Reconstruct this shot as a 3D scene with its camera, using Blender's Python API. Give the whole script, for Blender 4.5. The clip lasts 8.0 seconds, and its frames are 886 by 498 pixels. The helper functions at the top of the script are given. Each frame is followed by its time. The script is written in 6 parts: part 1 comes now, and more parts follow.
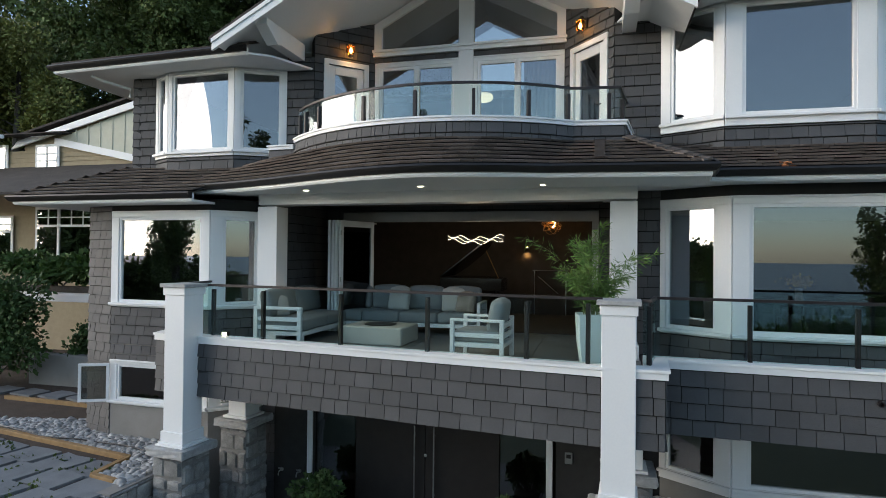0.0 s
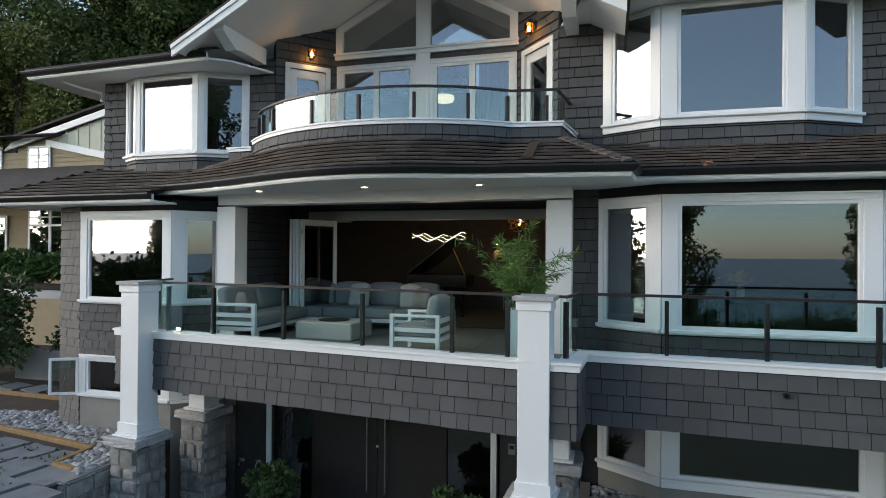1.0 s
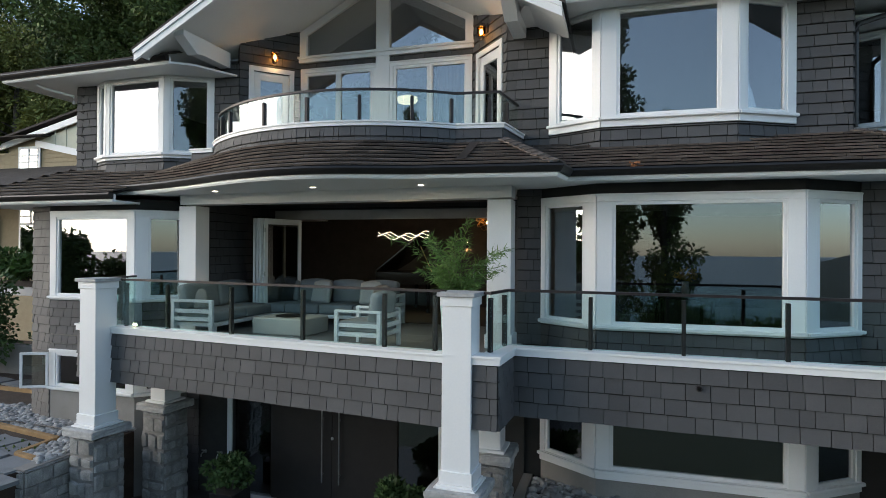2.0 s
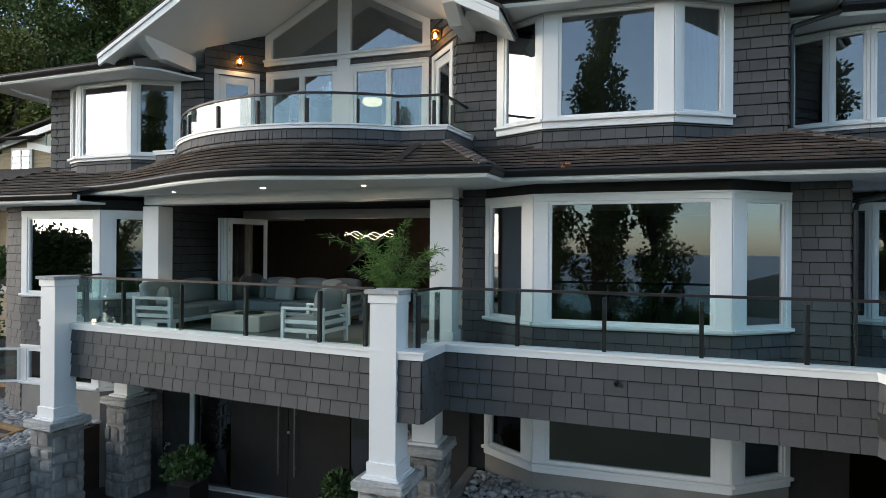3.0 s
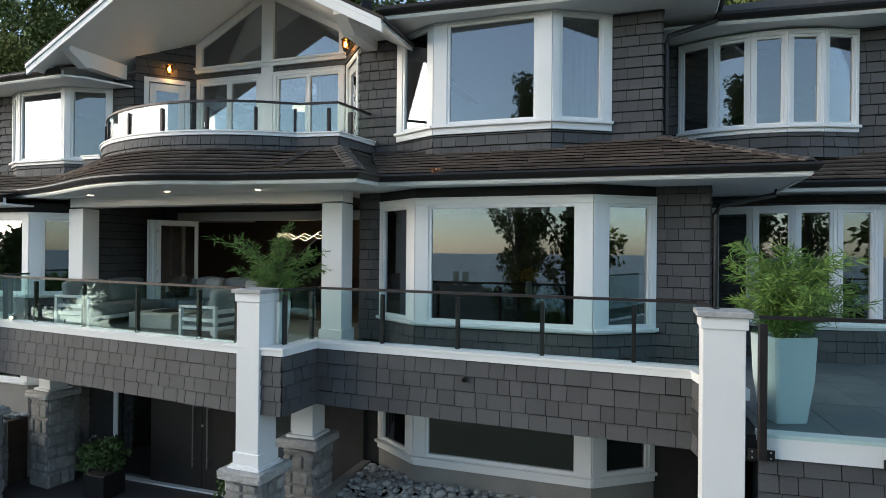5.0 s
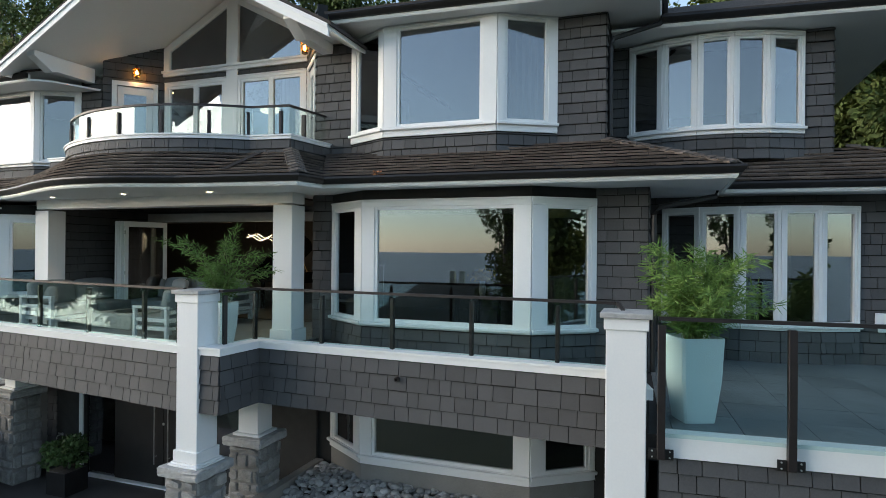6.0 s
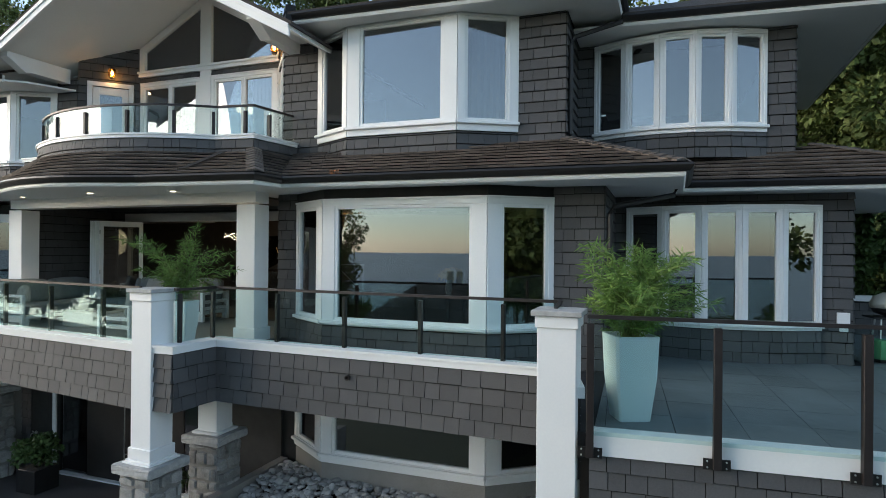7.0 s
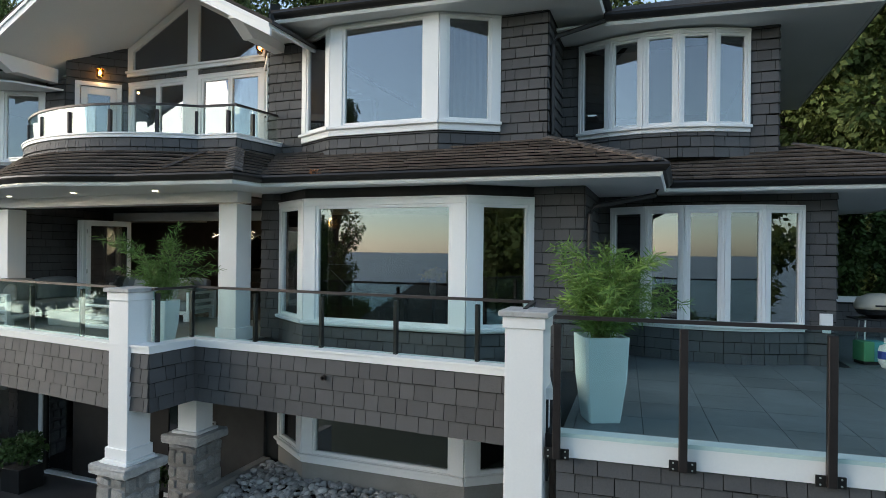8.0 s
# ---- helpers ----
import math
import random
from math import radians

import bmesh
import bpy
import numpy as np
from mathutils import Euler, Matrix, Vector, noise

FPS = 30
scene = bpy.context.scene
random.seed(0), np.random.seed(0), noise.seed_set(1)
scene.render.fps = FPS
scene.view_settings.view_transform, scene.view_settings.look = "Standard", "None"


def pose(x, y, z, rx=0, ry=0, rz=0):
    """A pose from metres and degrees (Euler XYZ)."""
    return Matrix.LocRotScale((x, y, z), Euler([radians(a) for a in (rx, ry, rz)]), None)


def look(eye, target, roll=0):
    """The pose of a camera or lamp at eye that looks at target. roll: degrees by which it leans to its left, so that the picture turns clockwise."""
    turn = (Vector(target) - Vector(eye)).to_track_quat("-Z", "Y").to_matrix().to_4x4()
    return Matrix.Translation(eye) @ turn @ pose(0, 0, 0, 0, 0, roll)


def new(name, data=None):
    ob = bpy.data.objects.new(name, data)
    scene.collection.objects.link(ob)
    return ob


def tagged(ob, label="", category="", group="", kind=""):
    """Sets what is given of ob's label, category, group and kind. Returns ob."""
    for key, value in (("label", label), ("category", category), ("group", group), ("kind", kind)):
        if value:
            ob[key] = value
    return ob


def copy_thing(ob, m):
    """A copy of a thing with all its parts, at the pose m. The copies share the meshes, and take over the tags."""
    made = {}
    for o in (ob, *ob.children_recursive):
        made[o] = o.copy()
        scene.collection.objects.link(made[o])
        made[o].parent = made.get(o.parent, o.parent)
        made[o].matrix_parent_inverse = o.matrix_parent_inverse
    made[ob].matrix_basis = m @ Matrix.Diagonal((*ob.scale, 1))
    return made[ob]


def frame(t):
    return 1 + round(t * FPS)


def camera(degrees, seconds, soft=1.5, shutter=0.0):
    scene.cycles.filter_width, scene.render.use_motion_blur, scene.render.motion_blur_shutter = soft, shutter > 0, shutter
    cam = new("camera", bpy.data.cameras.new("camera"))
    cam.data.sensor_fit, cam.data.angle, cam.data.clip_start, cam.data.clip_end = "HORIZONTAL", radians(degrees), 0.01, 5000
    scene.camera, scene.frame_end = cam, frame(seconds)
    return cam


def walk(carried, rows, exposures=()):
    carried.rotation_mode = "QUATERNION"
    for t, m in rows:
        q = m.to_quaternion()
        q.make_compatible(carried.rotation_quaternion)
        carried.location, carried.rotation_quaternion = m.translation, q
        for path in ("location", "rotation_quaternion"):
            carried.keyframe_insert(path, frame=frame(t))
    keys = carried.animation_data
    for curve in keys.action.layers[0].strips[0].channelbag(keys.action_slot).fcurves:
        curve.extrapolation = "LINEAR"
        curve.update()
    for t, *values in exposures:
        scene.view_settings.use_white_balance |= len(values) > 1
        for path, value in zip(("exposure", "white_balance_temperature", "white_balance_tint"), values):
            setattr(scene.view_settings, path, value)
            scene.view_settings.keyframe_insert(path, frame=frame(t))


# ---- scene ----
cam = camera(73.7, 8.0, soft=0.7)
PATH = [
    (0, (-0.383, -0.132, 1.664), (-0.888, 1.803, 1.688), 0.6),
    (0.5, (0.156, -0.16, 1.674), (-0.366, 1.771, 1.695), 0.5),
    (1, (0.715, -0.168, 1.688), (0.175, 1.757, 1.701), 0.4),
    (1.5, (1.236, -0.176, 1.691), (0.684, 1.746, 1.7), 0.4),
    (3, (2.855, -0.092, 1.697), (2.253, 1.815, 1.7), 0.4),
    (3.5, (3.4, -0.048, 1.706), (2.787, 1.856, 1.709), 0.5),
    (4, (3.916, 0.003, 1.726), (3.292, 1.903, 1.727), 0.4),
    (4.5, (4.401, 0.079, 1.719), (3.768, 1.976, 1.724), 0.5),
    (6, (5.874, 0.388, 1.769), (5.206, 2.274, 1.771), 0.5),
    (6.5, (6.268, 0.511, 1.75), (5.589, 2.393, 1.754), 0.5),
    (7, (6.567, 0.625, 1.749), (5.881, 2.504, 1.753), 0.5),
    (7.5, (6.759, 0.712, 1.756), (6.069, 2.589, 1.759), 0.6),
    (8, (6.879, 0.77, 1.751), (6.185, 2.646, 1.755), 0.6),
]
walk(cam, [(t, look(eye, target, roll)) for t, eye, target, roll in PATH], exposures=[(0.0, 1.57, 5950, 8), (8.0, 1.78, 6150, 7)])

# ---- light: dusk, the glow of the set sun low behind and to the left of the camera ----
SUN_YAW, SUN_UP = 250.0, 6.5
world = bpy.data.worlds.new("dusk_sky")
scene.world = world
world.use_nodes = True
wn = world.node_tree.nodes
sky = wn.new("ShaderNodeTexSky")
sky.sky_type, sky.sun_disc = "NISHITA", False
sky.sun_elevation, sky.sun_rotation = radians(SUN_UP), radians(SUN_YAW)
sky.air_density, sky.dust_density, sky.ozone_density = 1.0, 0.5, 3.0
wn["Background"].inputs["Strength"].default_value = 0.15
haze = wn.new("ShaderNodeHueSaturation")
haze.inputs["Hue"].default_value = 0.498
haze.inputs["Saturation"].default_value = 0.62
world.node_tree.links.new(sky.outputs[0], haze.inputs["Color"])
world.node_tree.links.new(haze.outputs[0], wn["Background"].inputs["Color"])
sun = new("sun", bpy.data.lights.new("sun", "SUN"))
sun.data.energy, sun.data.angle, sun.data.color = 1.4, radians(60), (1.0, 0.80, 0.60)
sy, su = radians(SUN_YAW), radians(SUN_UP)
sun.matrix_world = look((40 * math.sin(sy), 40 * math.cos(sy), 40 * math.tan(su)), (0, 0, 0))


# ---- materials ----
def nodes_of(name, rough=0.6, metal=0.0):
    m = bpy.data.materials.new(name)
    m.use_nodes = True
    b = m.node_tree.nodes["Principled BSDF"]
    b.inputs["Roughness"].default_value, b.inputs["Metallic"].default_value = rough, metal
    return m, m.node_tree.nodes, m.node_tree.links, b


def surface(name, dark, light, rough=0.6, metal=0.0, scale=6.0, fine=60.0, bump=0.2, stretch=(1, 1, 1), per_piece=0.0, island=False):
    """A worn surface: broad stains and fine grain between two colours, with relief; per_piece varies the value of each piece."""
    m, n, l, b = nodes_of(name, rough, metal)
    tc, mp = n.new("ShaderNodeTexCoord"), n.new("ShaderNodeMapping")
    mp.inputs["Scale"].default_value = stretch
    l.new(tc.outputs["Object"], mp.inputs["Vector"])
    big, small = n.new("ShaderNodeTexNoise"), n.new("ShaderNodeTexNoise")
    geo = n.new("ShaderNodeNewGeometry")
    for t, sc, d in ((big, scale, 4), (small, fine, 6)):
        t.inputs["Scale"].default_value, t.inputs["Detail"].default_value = sc, d
    l.new(geo.outputs["Position"], big.inputs["Vector"])
    l.new(mp.outputs[0], small.inputs["Vector"])
    if stretch == (1, 1, 1):
        l.new(geo.outputs["Position"], mp.inputs["Vector"])
    mix = n.new("ShaderNodeMath")
    mix.operation = "MULTIPLY_ADD"
    l.new(big.outputs[0], mix.inputs[0])
    mix.inputs[1].default_value = 0.6
    half = n.new("ShaderNodeMath")
    half.operation = "MULTIPLY"
    half.inputs[1].default_value = 0.4
    l.new(small.outputs[0], half.inputs[0])
    l.new(half.outputs[0], mix.inputs[2])
    ramp = n.new("ShaderNodeValToRGB")
    ramp.color_ramp.elements[0].position, ramp.color_ramp.elements[1].position = 0.3, 0.7
    ramp.color_ramp.elements[0].color, ramp.color_ramp.elements[1].color = (*dark, 1), (*light, 1)
    l.new(mix.outputs[0], ramp.inputs[0])
    out = ramp.outputs[0]
    if per_piece:
        hsv, mr = n.new("ShaderNodeHueSaturation"), n.new("ShaderNodeMapRange")
        if island:
            l.new(geo.outputs["Random Per Island"], mr.inputs[0])
        else:
            info = n.new("ShaderNodeObjectInfo")
            l.new(info.outputs["Random"], mr.inputs[0])
        mr.inputs[3].default_value, mr.inputs[4].default_value = 1 - per_piece, 1 + per_piece
        l.new(mr.outputs[0], hsv.inputs["Value"])
        l.new(out, hsv.inputs["Color"])
        out = hsv.outputs[0]
    l.new(out, b.inputs["Base Color"])
    if bump:
        bp = n.new("ShaderNodeBump")
        bp.inputs["Strength"].default_value, bp.inputs["Distance"].default_value = bump, 0.01
        l.new(small.outputs[0], bp.inputs["Height"])
        l.new(bp.outputs[0], b.inputs["Normal"])
    return m


def coated_glass(name, tint, see, mirror, rough=0.0, ior=1.5, gain=1.0):
    """Thin glass: sees through with a tint, and mirrors more towards grazing."""
    m = bpy.data.materials.new(name)
    m.use_nodes = True
    n, l = m.node_tree.nodes, m.node_tree.links
    n.remove(n["Principled BSDF"])
    tr, gl, fr, mx, ad = (n.new("ShaderNode" + k) for k in ("BsdfTransparent", "BsdfGlossy", "Fresnel", "MixShader", "Math"))
    tr.inputs[0].default_value = (*see, 1)
    gl.inputs[0].default_value = (*tint, 1)
    gl.inputs["Roughness"].default_value = rough
    fr.inputs[0].default_value = ior
    ad.operation, ad.use_clamp = "ADD", True
    ad.inputs[1].default_value = mirror
    l.new(fr.outputs[0], ad.inputs[0])
    ga = n.new("ShaderNodeMath")
    ga.operation = "MULTIPLY"
    ga.inputs[1].default_value = gain
    l.new(ad.outputs[0], ga.inputs[0])
    l.new(ga.outputs[0], mx.inputs[0])
    l.new(tr.outputs[0], mx.inputs[1])
    l.new(gl.outputs[0], mx.inputs[2])
    l.new(mx.outputs[0], n["Material Output"].inputs[0])
    return m


def glowing(name, colour, power):
    m, n, l, b = nodes_of(name)
    b.inputs["Base Color"].default_value = (*colour, 1)
    b.inputs["Emission Color"].default_value = (*colour, 1)
    b.inputs["Emission Strength"].default_value = power
    return m


SHINGLE = surface("grey_painted_shingle", (0.058, 0.058, 0.060), (0.094, 0.094, 0.096), 0.72, scale=1.2, fine=70, bump=0.35, per_piece=0.14)
# near black, so shadow lines between shingles are carried by this colour
BACKING = surface("gap_shadow_backing", (0.012, 0.012, 0.012), (0.02, 0.02, 0.02), 0.85)
WHITE = surface("white_gloss_paint", (0.80, 0.81, 0.81), (0.86, 0.86, 0.85), 0.42, scale=1.5, fine=40, bump=0.05)
SOFFIT = surface("grey_white_soffit_paint", (0.77, 0.78, 0.77), (0.83, 0.84, 0.83), 0.6, scale=1.0, fine=30, bump=0.05)
BLACK = surface("black_metal", (0.016, 0.015, 0.015), (0.028, 0.027, 0.027), 0.42, 0.3, bump=0.05)
BRONZE = surface("dark_bronze_metal", (0.022, 0.018, 0.018), (0.036, 0.030, 0.030), 0.45, 0.4, bump=0.05)
SHAKE = surface("weathered_cedar_shake", (0.052, 0.043, 0.037), (0.150, 0.124, 0.106), 0.85, scale=1.5, fine=45, bump=0.5, per_piece=0.26)
ROOFING = surface("flat_dark_shake_roofing", (0.035, 0.03, 0.027), (0.075, 0.064, 0.056), 0.95, scale=2.5, fine=30, bump=0.6, stretch=(1, 8, 1))
SHAKES = surface("weathered_cedar_shakes", (0.052, 0.043, 0.037), (0.150, 0.124, 0.106), 0.85, scale=1.5, fine=45, bump=0.5, per_piece=0.26, island=True)
STONE = surface("grey_granite_veneer", (0.14, 0.14, 0.135), (0.36, 0.355, 0.34), 0.85, scale=7, fine=60, bump=0.8, per_piece=0.25)
MORTAR = surface("pale_mortar", (0.17, 0.165, 0.155), (0.27, 0.26, 0.25), 0.9, scale=5, bump=0.4)
CAPSTONE = surface("speckled_granite_cap", (0.30, 0.30, 0.29), (0.50, 0.50, 0.49), 0.7, scale=14, fine=160, bump=0.5)
CONCRETE = surface("grey_concrete", (0.20, 0.19, 0.175), (0.30, 0.285, 0.265), 0.85, scale=2, bump=0.3)
SLATE = surface("dark_slate_tile", (0.10, 0.11, 0.115), (0.20, 0.215, 0.22), 0.5, scale=1.3, fine=12, bump=0.15, per_piece=0.12)
JOINT = surface("dark_tile_joint", (0.02, 0.02, 0.02), (0.035, 0.035, 0.035), 0.9)
PANE = coated_glass("window_glass", (0.92, 0.95, 1.0), (0.62, 0.64, 0.62), 0.13)
RAILGLASS = coated_glass("green_tinted_rail_glass", (0.9, 1.0, 0.98), (0.86, 0.94, 0.935), 0.0, ior=1.4, gain=0.24)
BALGLASS = coated_glass("clear_balcony_glass", (1.0, 1.0, 0.97), (0.90, 0.95, 0.935), 0.02, ior=1.4, gain=0.4)
# dark base tone holds the dimness of the rooms and the deck recess
SHADETONE = surface("shade_toned_plaster", (0.055, 0.045, 0.038), (0.085, 0.07, 0.06), 0.8, bump=0.05)


# ---- making meshes ----
def part(name, bm, material, parent=None, label="", smooth=False):
    """Links a bmesh as ONE mesh object under a thing or a part."""
    me = bpy.data.meshes.new(name)
    bm.normal_update()
    bm.to_mesh(me)
    bm.free()
    me.materials.append(material)
    if smooth:
        for p in me.polygons:
            p.use_smooth = True
    ob = new(name, me)
    ob.parent = parent
    return tagged(ob, label) if label else ob


def thing(name, label, category, m=None, group="", kind=""):
    ob = new(name)
    ob.empty_display_size = 0.1
    if m is not None:
        ob.matrix_world = m
    return tagged(ob, label, category, group, kind)


def add_box(bm, x0, x1, y0, y1, z0, z1, bevel=0.0):
    vs = [bm.verts.new((x, y, z)) for z in (z0, z1) for x, y in ((x0, y0), (x1, y0), (x1, y1), (x0, y1))]
    fs = [bm.faces.new([vs[i] for i in q]) for q in ((3, 2, 1, 0), (4, 5, 6, 7), (0, 1, 5, 4), (1, 2, 6, 5), (2, 3, 7, 6), (3, 0, 4, 7))]
    if bevel:
        bmesh.ops.bevel(bm, geom=list({e for f in fs for e in f.edges}), offset=bevel, segments=1, affect="EDGES", profile=0.5)
    return bm


def box(x0, x1, y0, y1, z0, z1, bevel=0.0):
    return add_box(bmesh.new(), x0, x1, y0, y1, z0, z1, bevel)


def add_prism(bm, pts, z0, z1):
    """A slab over a plan outline; z0 and z1 are heights or functions of a plan point."""
    lo = [bm.verts.new((x, y, z0(x, y) if callable(z0) else z0)) for x, y in pts]
    hi = [bm.verts.new((x, y, z1(x, y) if callable(z1) else z1)) for x, y in pts]
    n = len(pts)
    bm.faces.new(lo[::-1])
    bm.faces.new(hi)
    for i in range(n):
        bm.faces.new((lo[i], lo[(i + 1) % n], hi[(i + 1) % n], hi[i]))
    bmesh.ops.recalc_face_normals(bm, faces=bm.faces[:])
    return bm


def prism(pts, z0, z1):
    return add_prism(bmesh.new(), pts, z0, z1)


def sweep(points, profile, closed_profile=True):
    """Carries a profile (out, up) along a polyline in plan (x, y, z), mitred; out points to the right of the way."""
    bm = bmesh.new()
    rings = []
    n = len(points)
    for i, p in enumerate(points):
        p = Vector(p)
        a = (p - Vector(points[i - 1])) if i else (Vector(points[1]) - p)
        b = (Vector(points[i + 1]) - p) if i < n - 1 else a
        a, b = Vector((a.x, a.y, 0)).normalized(), Vector((b.x, b.y, 0)).normalized()
        na, nb = Vector((a.y, -a.x, 0)), Vector((b.y, -b.x, 0))
        m = (na + nb).normalized()
        m /= max(0.35, m.dot(na))
        rings.append([bm.verts.new(p + m * o + Vector((0, 0, u))) for o, u in profile])
    k = len(profile)
    for r, s in zip(rings, rings[1:]):
        for j in range(k):
            bm.faces.new((r[j], s[j], s[(j + 1) % k], r[(j + 1) % k]))
    bm.faces.new(rings[0][::-1])
    bm.faces.new(rings[-1])
    bmesh.ops.recalc_face_normals(bm, faces=bm.faces[:])
    return bm


def facet(p0, p1, z=0.0):
    """The frame of a wall seen from outside: x from its left end p0 to its right end p1, -y outwards. Returns it and the length."""
    d = Vector(p1) - Vector(p0)
    return Matrix.Translation((p0[0], p0[1], z)) @ Matrix.Rotation(math.atan2(d.y, d.x), 4, "Z"), d.length


def wall_bm(length, z0, z1, holes, thick=0.2, top=None):
    """A wall from 0 to length with rectangular holes (u0, u1, z0, z1) through it."""
    us = sorted({0.0, length, *(min(max(h[i], 0), length) for h in holes for i in (0, 1))})
    zs = sorted({z0, z1, *(min(max(h[i], z0), z1) for h in holes for i in (2, 3))})
    solid = {}
    for i in range(len(us) - 1):
        for j in range(len(zs) - 1):
            u, z = (us[i] + us[i + 1]) / 2, (zs[j] + zs[j + 1]) / 2
            solid[i, j] = not any(a < u < b and c < z < d for a, b, c, d in holes)
    bm = bmesh.new()
    vs = {}

    def v(i, j, y):
        if (i, j, y) not in vs:
            vs[i, j, y] = bm.verts.new((us[i], y, zs[j]))
        return vs[i, j, y]

    for (i, j), s in solid.items():
        if not s:
            continue
        bm.faces.new((v(i, j, 0), v(i + 1, j, 0), v(i + 1, j + 1, 0), v(i, j + 1, 0)))
        bm.faces.new((v(i, j, thick), v(i, j + 1, thick), v(i + 1, j + 1, thick), v(i + 1, j, thick)))
        for di, dj, a, b in ((-1, 0, (i, j + 1), (i, j)), (1, 0, (i + 1, j), (i + 1, j + 1)), (0, -1, (i, j), (i + 1, j)), (0, 1, (i + 1, j + 1), (i, j + 1))):
            if not solid.get((i + di, j + dj), False):
                bm.faces.new((v(*a, 0), v(*a, thick), v(*b, thick), v(*b, 0)))
    bmesh.ops.recalc_face_normals(bm, faces=bm.faces[:])
    return bm


# one shingle, 1 wide and 1 high, thick at its butt
def shingle_mesh(name, material, butt=0.026, tip=0.004, gap=-0.001):
    bm = bmesh.new()
    vs = [bm.verts.new(c) for c in ((0, -gap, 0), (1, -gap, 0), (1, 0.001, 1), (0, 0.001, 1), (0, -butt, 0), (1, -butt, 0), (1, -tip, 1), (0, -tip, 1))]
    for q in ((4, 5, 6, 7), (0, 4, 7, 3), (5, 1, 2, 6), (0, 1, 5, 4), (7, 6, 2, 3), (3, 2, 1, 0)):
        bm.faces.new([vs[i] for i in q])
    me = bpy.data.meshes.new(name)
    bm.to_mesh(me)
    bm.free()
    me.materials.append(material)
    return me


SHINGLE_ME = shingle_mesh("shingle", SHINGLE)
late_work = []


def shingles(parent, length, z0, z1, holes=(), course=0.174, at=None, zero=0.0):
    """Courses of shingles on a wall of that length, each a piece under it. at(u, z) gives the pose on the wall (default: its plain face)."""
    def work():
        rng = random.Random(int(length * 1000) + int(z0 * 77))
        k0 = math.floor((z0 - zero) / course)
        k = k0
        while zero + k * course < z1 - 0.02:
            a, b = max(z0, zero + k * course), min(z1, zero + (k + 1) * course)
            k += 1
            if b - a < 0.03:
                continue
            free = [(0.0, length)]
            for h in holes:
                if h[2] < (a + b) / 2 < h[3]:
                    free = [x for f in free for x in ((f[0], min(f[1], h[0])), (max(f[0], h[1]), f[1])) if x[1] - x[0] > 0.02]
            for f0, f1 in free:
                u = f0 - rng.uniform(0, 0.1)
                while u < f1:
                    w = rng.choice((0.16, 0.2, 0.22, 0.25, 0.28, 0.31))
                    lo, hi = max(u, f0), min(u + w, f1)
                    if f1 - hi < 0.05:
                        hi = f1
                        u = f1
                    u += w
                    if hi - lo < 0.02:
                        continue
                    ob = new("shingle", SHINGLE_ME)
                    ob.parent = parent
                    m = at(lo, a) if at else Matrix.Translation((lo, 0, a))
                    dz = rng.uniform(-0.004, 0.004)
                    ob.matrix_local = m @ Matrix.Translation((0.002, -rng.uniform(0, 0.004), dz)) @ Matrix.Diagonal((hi - lo - 0.009, 1, b - a - 0.015, 1))
    late_work.append(work)


wall_count = [0]


def wall(p0, p1, z0, z1, holes=(), shingled=True, label="grey painted shingle wall of the house", material=None, shingle_from=None, name="wall", thick=0.18):
    m, n = facet(p0, p1)
    wall_count[0] += 1
    ob = part(f"{name}_{wall_count[0]}", wall_bm(n, z0, z1, holes, thick), material or BACKING, None, label)
    ob.matrix_world = m
    tagged(ob, "", "wall", "", "structure")
    if shingled:
        shingles(ob, n, shingle_from if shingle_from is not None else z0, z1, holes)
    return ob


window_count = [0]


def window(p0, p1, panes, z0, z1, label, casing=0.09, sash=0.05, trim_to=None, proud=0.03, sill=True, header=True, head=0.10, foot=0.12):
    """A window in a wall's face from p0 to p1: casing round z0..z1, panes as (u0, u1) of the whole width, each with its sash."""
    m, n = facet(p0, p1)
    window_count[0] += 1
    w = thing(f"window_{window_count[0]}", label, "window", m, "", "structure")
    # casing: jambs between the panes, head and foot, standing proud of the wall
    edges = [0.0] + [e for p in panes for e in p] + [n]
    for a, b in zip(edges[0::2], edges[1::2]):
        if b - a > 0.004:
            part("jamb", box(a, b, -proud, 0.12, z0 + foot, z1 - head, 0.004), WHITE, w)
    part("head", box(-0.0, n + 0.0, -proud - 0.004, 0.12, z1 - head, z1, 0.004), WHITE, w)
    if header:
        part("drip_cap", box(0.02, n - 0.02, -proud - 0.03, -proud - 0.0045, z1 - 0.03, z1 - 0.008, 0.003), WHITE, w)
    part("apron", box(0.0, n, -proud - 0.004, 0.12, z0, z0 + foot, 0.004), WHITE, w)
    if sill:
        part("sill", box(-0.01, n + 0.01, -proud - 0.06, -proud - 0.0045, z0 + foot - 0.055, z0 + foot - 0.005, 0.008), WHITE, w)
    for a, b in panes:
        bm = bmesh.new()
        s = sash
        for q in ((a, a + s, z0 + foot, z1 - head), (b - s, b, z0 + foot, z1 - head), (a + s, b - s, z0 + foot, z0 + foot + s), (a + s, b - s, z1 - head - s, z1 - head)):
            add_box(bm, q[0], q[1], -proud + 0.015, 0.07, q[2], q[3], 0.004)
        fr = part("frame", bm, WHITE, w)
        g = part("pane", box(a + s - 0.005, b - s + 0.005, 0.02, 0.026, z0 + foot + s - 0.005, z1 - head - s + 0.005), PANE, fr)
        g.visible_shadow = False
    return w


# ---- plan ----
DECK, PATIO, SOFF, UP, USOFF = 0.18, -2.97, 2.70, 3.3, 5.63
RIM_TOP, RIM_BOT, RAIL = 0.41, -0.50, 1.20

